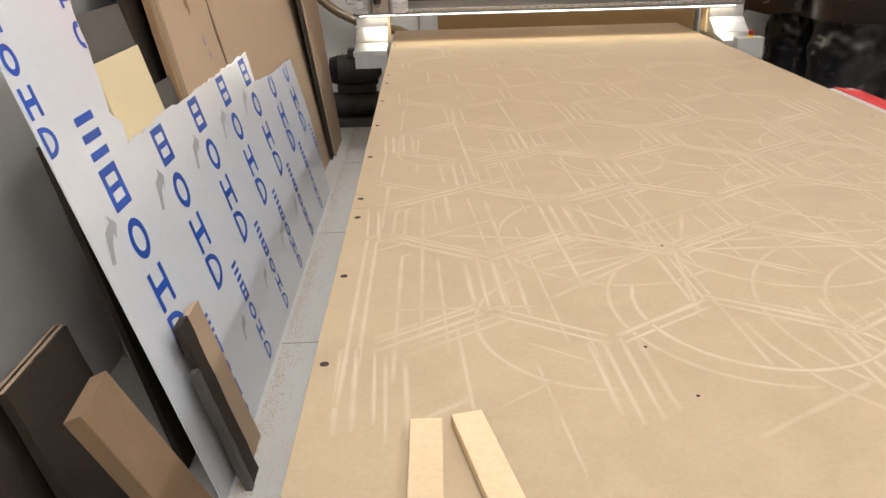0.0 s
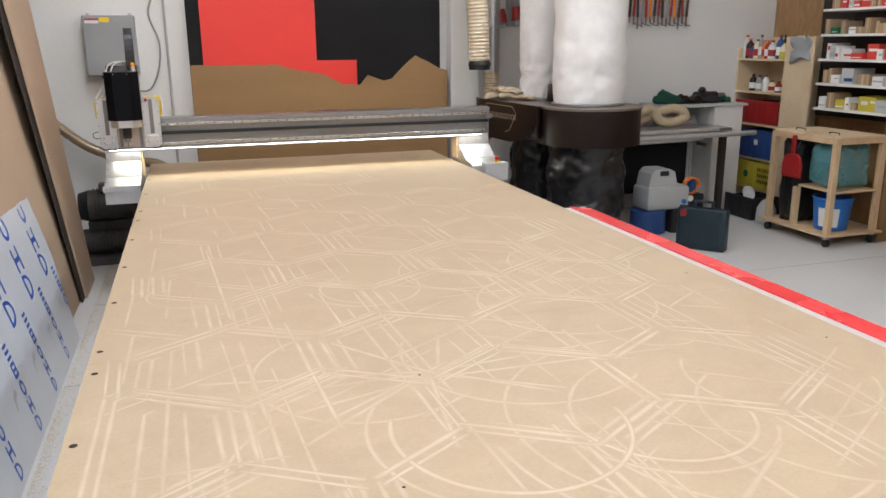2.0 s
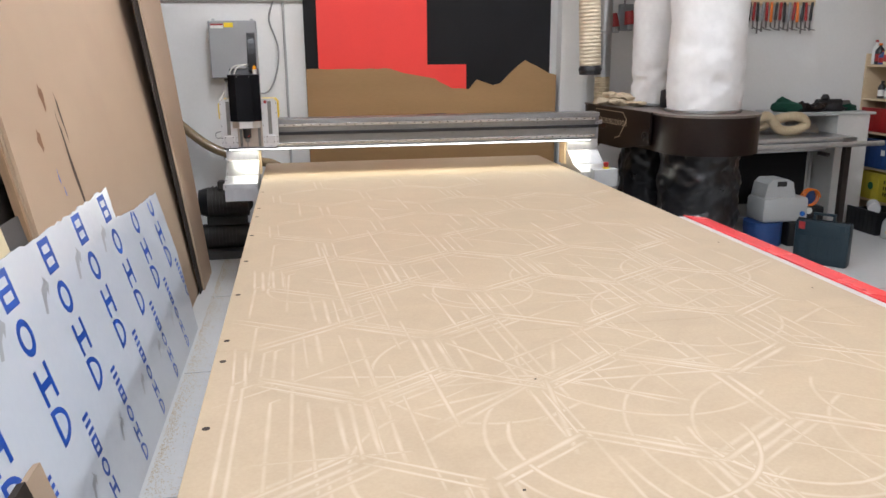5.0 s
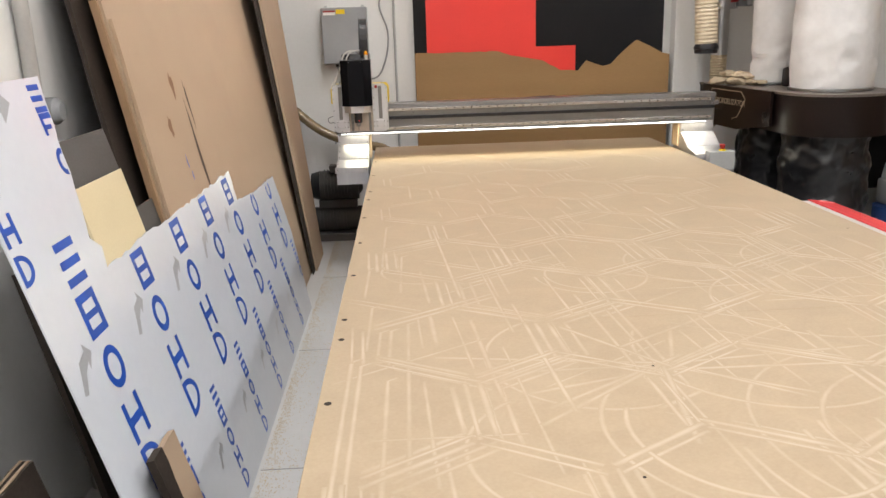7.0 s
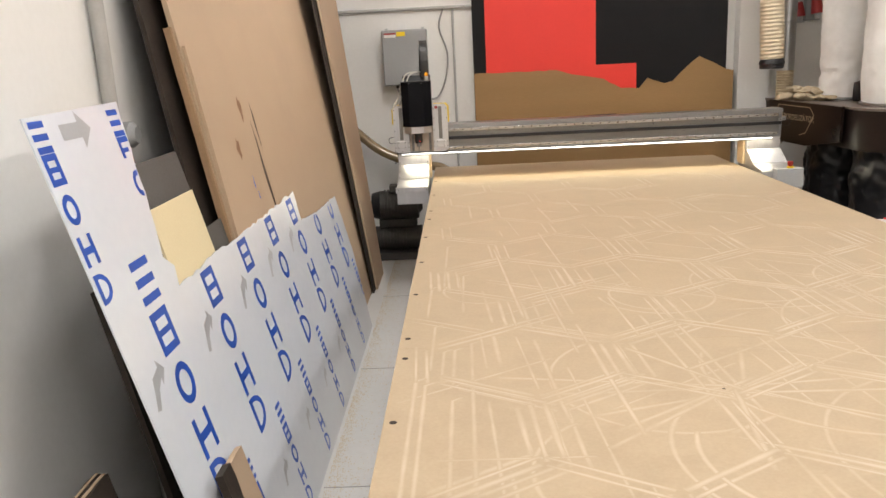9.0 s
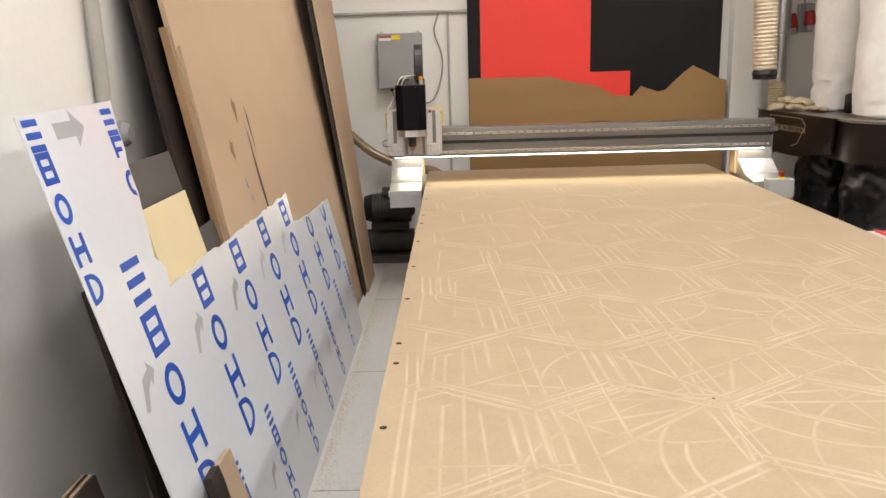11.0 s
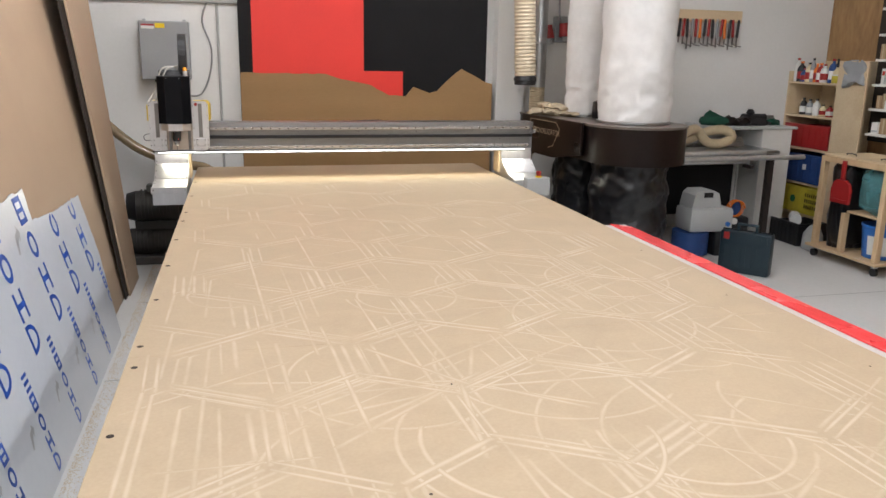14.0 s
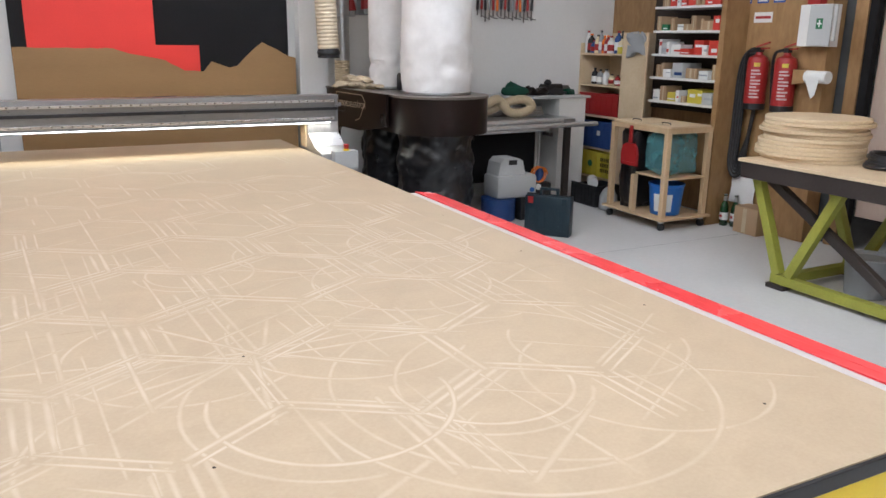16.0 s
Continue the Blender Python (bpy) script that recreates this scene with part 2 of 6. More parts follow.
def add_prism(bm, pts, lo, hi, axis="z", m=I4):
    """A straight prism over a closed outline; axis: the way it is drawn out."""
    def at(p, h):
        a, b = p
        return m @ Vector({"x": (h, a, b), "y": (a, h, b), "z": (a, b, h)}[axis])
    lo_v, hi_v = [bm.verts.new(at(p, lo)) for p in pts], [bm.verts.new(at(p, hi)) for p in pts]
    n = len(pts)
    bm.faces.new(lo_v[::-1]), bm.faces.new(hi_v)
    for i in range(n):
        bm.faces.new((lo_v[i], lo_v[(i + 1) % n], hi_v[(i + 1) % n], hi_v[i]))
    return bm


def add_tube(bm, pts, r, seg=10, ribs=0.0, closed=False):
    """A hose or cable along smooth points; ribs: how deep it is corrugated."""
    pts = [Vector(p) for p in pts]
    n, up, rings = len(pts), Vector((0.13, 0.21, 0.97)), []
    for i, p in enumerate(pts):
        d = (pts[min(i + 1, n - 1)] - pts[max(i - 1, 0)]).normalized()
        a = d.cross(up if abs(d.dot(up)) < 0.95 else Vector((1, 0, 0))).normalized()
        b = a.cross(d)
        up = b
        q = r[i] if isinstance(r, (list, tuple)) else r
        q *= 1 + (ribs if i % 2 else 0)
        rings.append([bm.verts.new(p + (a * math.cos(w) + b * math.sin(w)) * q) for w in (2 * math.pi * k / seg for k in range(seg))])
    for s, t in zip(rings, rings[1:]):
        for k in range(seg):
            bm.faces.new((s[k], s[(k + 1) % seg], t[(k + 1) % seg], t[k]))
    bm.faces.new(rings[0][::-1]), bm.faces.new(rings[-1])
    return bm


def bend(ctrl, n=24):
    """Smooth points through a few control points (Catmull-Rom)."""
    c = [Vector(p) for p in ctrl]
    c = [c[0] * 2 - c[1], *c, c[-1] * 2 - c[-2]]
    out = []
    spans = len(c) - 3
    for i in range(n + 1):
        s = min(i / n * spans, spans - 1e-6)
        j, t = int(s), s - int(s)
        a, b, d, e = c[j:j + 4]
        out.append(0.5 * (2 * b + (d - a) * t + (2 * a - 5 * b + 4 * d - e) * t * t + (3 * b - a - 3 * d + e) * t ** 3))
    return out


def mesh_of(name, bm, material, smooth=False):
    bmesh.ops.recalc_face_normals(bm, faces=bm.faces)
    me = bpy.data.meshes.new(name)
    bm.to_mesh(me)
    bm.free()
    for k in material if isinstance(material, (list, tuple)) else (material,):
        me.materials.append(k)
    if smooth:
        me.polygons.foreach_set("use_smooth", [True] * len(me.polygons))
        me.set_sharp_from_angle(angle=radians(35))
    return me


def thing(name, base, label, category, group="", m=None, slid=(0, 0, 0)):
    """An Empty at a thing's base. With m its parts are built in its own axes, else in the world's; slid: how far along its guides it stands."""
    ob = tagged(new(name), label, category, group)
    ob.empty_display_size = 0.1
    ob.matrix_basis = m if m is not None else Matrix.Translation(Vector(base) + Vector(slid))
    ob["own_axes"] = m is not None
    ob["base"] = tuple(float(v) for v in base)
    return ob


def part(name, bm, material, parent, label="", smooth=False):
    ob = new(name, mesh_of(name, bm, material, smooth))
    ob.parent = parent
    if parent.type == "EMPTY" and not parent["own_axes"]:
        ob.matrix_parent_inverse = Matrix.Translation(-Vector(parent["base"]))
    if label:
        tagged(ob, label)
    return ob


def share(name, mesh, parent, m):
    ob = new(name, mesh)
    ob.parent = parent
    if parent.type == "EMPTY" and not parent["own_axes"]:
        ob.matrix_parent_inverse = Matrix.Translation(-Vector(parent["base"]))
    ob.matrix_basis = m
    return ob


def solid(name, bm, material, label="", category="", group="", kind="", smooth=False):
    return tagged(new(name, mesh_of(name, bm, material, smooth)), label, category, group, kind)


def B(*a, **k):
    return add_box(bmesh.new(), *a, **k)


def C(*a, **k):
    return add_cyl(bmesh.new(), *a, **k)


def P(*a, **k):
    return add_prism(bmesh.new(), *a, **k)


def U(*a, **k):
    return add_tube(bmesh.new(), *a, **k)


def lathe(profile, centre=(0, 0, 0), seg=28):
    """A turned body: (radius, height) pairs round the upright axis."""
    bm = bmesh.new()
    cx, cy, cz = centre
    rings = [[bm.verts.new((cx + r * math.cos(2 * math.pi * k / seg), cy + r * math.sin(2 * math.pi * k / seg), cz + z)) for k in range(seg)] for r, z in profile]
    for s, t in zip(rings, rings[1:]):
        for k in range(seg):
            bm.faces.new((s[k], s[(k + 1) % seg], t[(k + 1) % seg], t[k]))
    bm.faces.new(rings[0][::-1]), bm.faces.new(rings[-1])
    return bm


def folds(bm, x, y, z0, amount, scale, seed=0.0):
    """Sharp creases in slack cloth hung round an upright axis, deepest near its foot."""
    for v in bm.verts:
        out = Vector((v.co.x - x, v.co.y - y, 0)).normalized()
        q = Vector((v.co.x * 0.7, v.co.y * 0.7, v.co.z * 1.3)) * scale + Vector((seed, seed, seed))
        ridge = 1 - 2.4 * abs(noise.noise(q)) - 0.8 * abs(noise.noise(q * 2.3))
        low = max(0.25, 1 - abs(v.co.z - z0 - 0.2) / 0.45)
        v.co += out * ridge * amount * low
    return bm


def crumple(bm, amount, scale, seed=0.0):
    for v in bm.verts:
        v.co += noise.noise_vector(v.co * scale + Vector((seed, seed, seed))) * amount
    return bm


# ---- the room ----
XL, XR, YB, YF = -0.95, 5.9, 6.62, -5.0
solid("floor", B(XL - 0.3, 9.3, YF - 0.3, YB + 0.3, -0.12, 0), SCREED, "pale grey screed floor with sawdust", "floor", kind="structure")
solid("wall_left", B(XL - 0.25, XL, YF, YB, 0, CEIL), PLASTER, "white plastered wall", "wall", kind="structure")
solid("wall_back", B(XL - 0.25, XR + 0.3, YB, YB + 0.25, 0, CEIL), PLASTER, "white plastered wall", "wall", kind="structure")
solid("wall_behind", B(XL - 0.25, 9.2, YF - 0.25, YF, 0, CEIL), PLASTER, "white plastered wall", "wall", kind="structure")
solid("ceiling", B(XL - 0.25, 9.2, YF - 0.25, YB + 0.25, CEIL, CEIL + 0.2), WHITEP, "white ceiling", "ceiling", kind="structure")
solid("pillar", B(2.50, 2.70, 6.50, YB - 0.002, 0, CEIL), PLASTER, "white pillar on the wall", "pillar", kind="structure")
solid("wall_right", B(XR, XR + 0.12, 4.02, YB, 0, CEIL), PLY, "varnished plywood wall", "wall", kind="structure")
solid("wall_right_2", B(XR, XR + 0.12, YF, 2.60, 0, CEIL), PLY, "varnished plywood wall", "wall", kind="structure")
solid("wall_far", B(7.4, 7.55, YF, YB, 0, CEIL), PLASTER, "white wall beyond the opening", "wall", kind="structure")
solid("wall_side_room", B(XR + 0.12, 7.4, YB - 0.2, YB, 0, CEIL), PLASTER, "white wall of the side room", "wall", kind="structure")
for i, (lx, ly) in enumerate(LAMPS):
    lamp = thing("ceiling_light", (lx, ly, CEIL - 0.1), "white fluorescent ceiling luminaire with two tubes", "ceiling light", "ceiling lights")
    part("housing", B(lx - 0.10, lx + 0.10, ly - 0.78, ly + 0.78, CEIL - 0.09, CEIL, bevel=0.01), WHITEP, lamp)
    for s in (-0.08, 0.08):
        part("tube", C((lx + s, ly - 0.75, CEIL - 0.112), (lx + s, ly + 0.75, CEIL - 0.112), 0.014, seg=12), TUBE, lamp)
# sawdust drifts along the foot of the sheets
bm = bmesh.new()
random.seed(5)
for i in range(6000):
    yy = random.uniform(1.6, 6.3)
    clump = 0.5 + 0.5 * math.sin(yy * 9.0) * math.sin(yy * 3.7 + 1.0)
    xx = -0.335 + abs(random.gauss(0, 0.012 + 0.05 * clump)) + (0.30 * random.random() if random.random() < 0.3 else 0)
    r, w = random.uniform(0.0008, 0.0032), random.uniform(0, 6.3)
    tip = bm.verts.new((xx, yy, 0.0022))
    rim = [bm.verts.new((xx + r * math.cos(w + a), yy + 1.8 * r * math.sin(w + a), 0.0003)) for a in (0, 1.2, 2.7, 4.3)]
    for a in range(4):
        bm.faces.new((tip, rim[a], rim[(a + 1) % 4]))
solid("sawdust", bm, DUST, "thin drifts of brown sawdust on the floor", "sawdust", kind="stuff")
# joint lines cut into the screed
for k, (y0, x0, x1) in enumerate(((4.35, 2.6, 9.0), (2.62, -0.34, 0.3), (3.78, -0.34, 0.3), (5.05, -0.34, 0.3))):
    solid("floor_joint", B(x0, x1, y0, y0 + 0.004, 0.0, 0.0012), surf("joint_filler", (0.28, 0.28, 0.28), (0.34, 0.34, 0.34), 0.8, bump=0), "dark control joint in the floor", "joint", kind="structure")

# ---- the router table ----
T, Y0, Y1, XT = 0.72, 0.77, 6.13, 2.20
table = thing("router_table", (1.1, 3.4, 0), "long CNC router table with a scored MDF spoilboard", "router table")
part("side_beam", B(0.04, 0.14, Y0 + 0.03, Y1 - 0.03, 0.48, T - 0.036, bevel=0.006), DARKSTEEL, table)
part("side_beam", B(2.06, 2.16, Y0 + 0.03, Y1 - 0.03, 0.48, T - 0.036, bevel=0.006), DARKSTEEL, table)
for i in range(6):
    yy = Y0 + 0.08 + i * (Y1 - Y0 - 0.24) / 5
    part("cross_beam", B(0.141, 2.059, yy, yy + 0.08, 0.56, T - 0.037), DARKSTEEL, table)
for xx in (0.05, 2.05):
    for yy in (Y0 + 0.1, 2.5, 4.3, Y1 - 0.22):
        leg = part("leg", B(xx, xx + 0.1, yy, yy + 0.1, 0.012, 0.479, bevel=0.004), DARKSTEEL, table)
        part("foot_plate", B(xx - 0.03, xx + 0.13, yy - 0.03, yy + 0.13, 0, 0.0115), DARKSTEEL, leg)
part("front_beam", B(0.02, 2.3, Y0 + 0.005, Y0 + 0.028, 0.50, T - 0.040, bevel=0.004), YELLOW, table, "yellow painted front beam")
part("front_edge", B(0.0, 2.3, Y0 - 0.012, Y0 - 0.002, T - 0.036, T - 0.001, bevel=0.002), BLACKMETAL, table, "black edge strip")
for ya, yb in ((Y0, 2.178), (2.1786, 4.256), (4.2566, Y1)):
    part("spoilboard", B(0.022, XT, ya, yb, T - 0.034, T, bevel=0.0015), MDF, table)
hole = mesh_of("screw_hole", lathe([(0.0085, -0.004), (0.0095, 0.0004), (0.0088, 0.0006)], seg=14), DARKHOLE)
random.seed(11)
for yy in (1.275, 1.69, 2.10, 2.265, 2.73, 3.197, 3.669, 4.10, 4.33, 4.85, 5.4):
    share("screw_hole", hole, table, pose(0.046 + random.uniform(-0.003, 0.003), yy, T))
for xx, yy in ((1.88, 1.033), (0.878, 1.814), (2.1, 1.69), (2.1, 2.4), (2.12, 3.1), (0.75, 1.12), (0.70, 1.30)):
    share("screw_hole", hole, table, pose(xx, yy, T) @ Matrix.Diagonal((0.4, 0.4, 1, 1)))


def cut_layer(level):
    bm = bmesh.new()
    return bm, bm.verts.layers.float.new("depth"), level


def mark(layer, pts, w):
    """One cut along a run of points: deepest in the middle, shallow at its sides and ends, a little uneven."""
    bm, depth, level = layer
    pts = [Vector((*p, 0)) for p in pts]
    fine = [pts[0]]
    for a, b in zip(pts, pts[1:]):
        n = max(1, int((b - a).length / 0.05))
        fine += [a.lerp(b, i / n) for i in range(1, n + 1)]
    h = T + level + random.uniform(0, 0.00025)
    rows, n = [], len(fine)
    for i, p in enumerate(fine):
        d = (fine[min(i + 1, n - 1)] - fine[max(i - 1, 0)]).normalized()
        side = Vector((-d.y, d.x, 0)) * w * random.uniform(0.8, 1.15)
        row = []
        for o in (-1.25, -0.25, 0.25, 1.25):
            q = p + side * o
            v = bm.verts.new((min(max(q.x, 0.024), 2.198), max(q.y, 0.78), h))
            v[depth] = (0.35 if i in (0, n - 1) else 1.0) if abs(o) < 0.5 else 0.0
            row.append(v)
        rows.append(row)
    for r0, r1 in zip(rows, rows[1:]):
        for i in range(3):
            bm.faces.new((r0[i], r0[i + 1], r1[i + 1], r1[i]))


def on_board(p):
    return 0.03 < p[0] < 2.17 and 0.85 < p[1] < 5.6


# shallow cuts left by honeycomb jobs, rounds and long straight passes
strong, faint = cut_layer(0.0004), cut_layer(0.0001)
random.seed(23)
for dx, dy, lo in ((0.0, 0.0, 0.0), (0.05, -0.03, 0.62), (0.16, 0.10, 0.9)):
    for k in range(-2, 10):
        for j in range(-1, 5):
            cx, cy = 0.398 + 0.508 * j + (0.25 if k % 2 else 0) + dx + random.uniform(-0.01, 0.01), 1.615 + 0.425 * k + dy + random.uniform(-0.01, 0.01)
            if not (0.05 < cx < 2.14 and 0.95 < cy < 5.3) or random.random() < lo + (0.2 if cy > 3.6 else 0) + (0.3 if cx > 1.5 and cy < 1.5 else 0):
                continue
            near = dx == 0 and cy < 3.4
            for o in ((-0.05, -0.018, 0.02, 0.055) if near else (-0.02, 0.02))[:random.choice((2, 3, 4))]:
                mark(strong if near and o < 0.05 else faint, [(cx + o + 0.006, cy - 0.13 + random.uniform(-0.02, 0.02)), (cx + o - 0.006, cy + 0.14 + random.uniform(-0.02, 0.02))], random.choice((0.0045, 0.006, 0.007)))
            for s in (-1, 1):
                for o in (0, 0.034, 0.055)[:random.choice((2, 2, 3))]:
                    run = [(cx + s * 0.01, cy + 0.135 + o), (cx + s * 0.25, cy + 0.285 + o)]
                    if on_board(run[1]):
                        mark(strong if near and o < 0.04 and random.random() < 0.9 else faint, run, random.choice((0.005, 0.006, 0.008)))
for xa, ya, yb in ((0.085, 1.12, 1.93), (0.112, 1.14, 1.90), (0.125, 2.0, 2.36), (0.158, 1.93, 2.14), (0.19, 1.9, 2.15), (0.185, 1.2, 1.8), (0.24, 1.3, 2.2), (0.15, 2.8, 3.45), (0.10, 2.45, 2.8), (0.22, 2.5, 2.95)):
    mark(strong if ya < 1.15 else faint, [(xa, ya), (xa + 0.004, yb), (xa + 0.03, yb + 0.018)], 0.006)
for i in range(28):
    xa, ya, ln = random.uniform(0.28, 2.0), random.uniform(1.0, 3.2), random.uniform(0.35, 1.1)
    mark(strong if i % 5 == 0 else faint, [(xa, ya), (xa - 0.06 * ln, ya + ln)], random.choice((0.004, 0.005, 0.006)))
ROUNDS = [(1.0, 1.48, 0.275), (1.0, 1.48, 0.33), (1.36, 1.43, 0.22), (1.36, 1.43, 0.265), (1.50, 1.36, 0.36), (1.66, 1.95, 0.16), (0.90, 2.62, 0.16), (0.90, 2.62, 0.20), (1.28, 2.72, 0.22), (1.78, 1.52, 0.24), (0.62, 1.42, 0.26), (1.52, 2.25, 0.3), (0.3, 2.75, 0.15), (1.75, 2.7, 0.24), (1.42, 1.42, 0.42), (1.42, 1.40, 0.48), (1.75, 1.3, 0.3), (1.2, 1.9, 0.34), (0.75, 1.9, 0.3)]
for i, (cx, cy, r) in enumerate(ROUNDS):
    a0, sweep = random.uniform(1.5, 3.2), random.uniform(2.2, 4.4)
    run = [(cx + r * math.cos(a0 + sweep * q / 40), cy + r * 1.05 * math.sin(a0 + sweep * q / 40)) for q in range(41)]
    run = [p for p in run if on_board(p)]
    if len(run) > 3:
        mark(strong if i in (0, 2) else faint, run, 0.006)
# a fan of passes that meet near the middle, and short strays
for i in range(12):
    w = radians(8 + 15 * i + random.uniform(-5, 5))
    run = [(0.92 + random.uniform(-0.02, 0.02), 1.80 + random.uniform(-0.03, 0.03)), (0.92 + math.cos(w) * random.uniform(0.3, 0.75), 1.80 + math.sin(w) * random.uniform(0.15, 0.4) * (1 if i % 2 else -1))]
    mark(faint, run, 0.007)
for i in range(95):
    cx, cy, w, ln = random.uniform(0.2, 2.05), random.uniform(1.05, 4.4), random.choice((0.03, 0.55, 2.6, 1.62, 1.64, 0.6, 2.55)) + random.uniform(-0.05, 0.05), random.uniform(0.12, 0.5)
    d = (math.cos(w) * ln / 2, math.sin(w) * ln / 2)
    run = [(cx - d[0], cy - d[1]), (cx + d[0], cy + d[1])]
    if all(on_board(p) for p in run):
        mark(faint, run, random.choice((0.004, 0.005, 0.007)))
for nm, (bm, depth, level), k in (("cut_mark", strong, CUT), ("faint_cut_mark", faint, CUT_FAINT)):
    tagged(part(nm, bm, k, table, "pale shallow router cuts"), kind="stuff")
# red strip on its light profile along one edge
part("strip_profile", B(XT + 0.002, XT + 0.125, Y0, 3.665, T - 0.03, T - 0.004, bevel=0.002), surf("pale_profile", (0.58, 0.56, 0.56), (0.52, 0.5, 0.5), 0.4, bump=0.02), table, "pale grey edge profile")
strip = part("red_strip", P([(XT + 0.038, Y0 + 0.01), (XT + 0.120, Y0 + 0.01), (XT + 0.120, 3.585), (XT + 0.038, 3.665)], T - 0.003, T + 0.003), REDSTRIP, table, "bright red plastic strip")
part("groove", B(XT + 0.078, XT + 0.0795, Y0 + 0.02, 3.5, T + 0.0032, T + 0.0036), REDSTRIP, strip)

# ---- two loose pine strips ----
for i, (x0, y0, ang, ln) in enumerate(((0.221, 0.83, -0.5, 0.222), (0.345, 0.83, 12.5, 0.235))):
    solid("wooden_strip", B(0, 0.056, 0, ln, 0, 0.02, bevel=0.0015), BIRCH, "short pale planed wooden strip lying on the table", "wood strip", "loose wooden strips").matrix_basis = pose(x0, y0, T + 0.001, 0, 0, ang)

# ---- the gantry ----
YG = 3.95
ALONG, ACROSS = 1.55, -1.596  # the gantry has run to the far end, its carriage to one side
XA, XB, ZB, ZT = -0.22, 2.47, 0.915, 1.11
gantry = thing("cnc_gantry", (1.1, YG, 0.6), "milled aluminium router gantry with two linear rails and light strip", "gantry", slid=(0, ALONG, 0))
beam = part("beam", B(XA, XB, YG, YG + 0.13, ZB, ZT, bevel=0.003), ALU, gantry)
part("top_plate", B(XA, XB, YG - 0.012, YG - 0.001, ZT - 0.026, ZT - 0.001, bevel=0.002), ALU, gantry)
part("recess_plate", B(XA + 0.02, XB - 0.02, YG - 0.003, YG - 0.0005, ZB + 0.03, ZT - 0.05), STEEL, gantry)
bolt = mesh_of("bolt", C((0, 0.001, 0), (0, -0.0015, 0), 0.0047, seg=10), DARKHOLE)
for zc in (ZT - 0.042, ZB + 0.026):
    rail = part("linear_rail", B(XA + 0.035, XB - 0.035, YG - 0.022, YG - 0.0035, zc - 0.010, zc + 0.010, bevel=0.002), RAIL, gantry)
    for i in range(44):
        share("bolt", bolt, rail, pose(XA + 0.05 + 0.06 * i, YG - 0.0225, zc))
rack = part("gear_rack", B(XA + 0.01, XB - 0.01, YG - 0.019, YG - 0.0035, (ZB + ZT) / 2 - 0.012, (ZB + ZT) / 2 + 0.010, bevel=0.002), BLACKMETAL, gantry, "black gear rack")
for i in range(33):
    share("bolt", bolt, rack, pose(XA + 0.03 + 0.08 * i, YG - 0.0195, (ZB + ZT) / 2))
small = mesh_of("screw", C((0, 0.001, 0), (0, -0.001, 0), 0.003, seg=8), DARKHOLE)
for i in range(12):
    share("screw", small, beam, pose(XA + 0.12 + i * 0.21, YG - 0.0036, ZT - 0.066 - 0.055 * (i % 2)))
for s, xx in ((1, XA), (-1, XB)):
    br = part("end_stop", P([(-0.012, -0.012), (0.035, -0.012), (0.035, 0.004), (0.012, 0.004), (0.012, 0.016), (-0.012, 0.016)], YG - 0.034, YG - 0.0225, axis="y", m=Matrix.Translation((xx, 0, ZT - 0.070)) @ Matrix.Diagonal((s, 1, 1, 1))), ALU, gantry)
    share("screw", small, br, pose(xx, YG - 0.0345, ZT - 0.070))
    share("screw", small, br, pose(xx + s * 0.024, YG - 0.0345, ZT - 0.075))
    part("sensor_cable", U(bend([(xx, YG - 0.02, ZT - 0.07), (xx - s * 0.05, YG - 0.02, ZT - 0.085), (xx - s * 0.045, YG, ZT - 0.12), (xx - s * 0.002, YG + 0.01, ZT - 0.115)], 14), 0.0022, 6), BLACKPLASTIC, gantry, smooth=True)
part("led_profile", B(XA + 0.02, XB - 0.06, YG - 0.012, YG + 0.006, ZB - 0.008, ZB - 0.0005), ALU, gantry)
bm = bmesh.new()
for i in range(150):
    x = XA + 0.03 + i * (XB - XA - 0.11) / 149
    add_box(bm, x, x + 0.0125, YG - 0.016, YG - 0.0125, ZB - 0.0095, ZB - 0.0015)
tagged(part("led_strip", bm, LED, gantry, "bright white light strip"), kind="stuff")
led = area("led_light", (XA + XB) / 2, YG - 0.02, ZB - 0.012, XB - XA - 0.12, 0.003, LED_W, (1.0, 0.91, 0.66))
led.matrix_basis = pose((XA + XB) / 2, YG + ALONG - 0.0105, ZB - 0.0115, -20)
part("light_shield", B(XA + 0.02, XB - 0.06, YG, YG + 0.003, ZB - 0.0165, ZB - 0.0085), ALU, gantry)


def lettering(name, text, size, material, parent, m):
    cu = bpy.data.curves.new(name, "FONT")
    cu.body, cu.size, cu.extrude = text, size, 0.0004
    tmp = bpy.data.objects.new(name, cu)
    me = bpy.data.meshes.new_from_object(tmp)
    me.materials.append(material)
    bpy.data.objects.remove(tmp)
    return share(name, me, parent, m)


def hoop(bm, x0, x1, z0, z1, w, y=0.0, t=0.0008):
    """A hollow upright frame of strokes, w wide."""
    for a in ((x0, x0 + w, z0, z1), (x1 - w, x1, z0, z1), (x0 + w, x1 - w, z0, z0 + w), (x0 + w, x1 - w, z1 - w, z1)):
        add_box(bm, a[0], a[1], y - t, y, a[2], a[3])


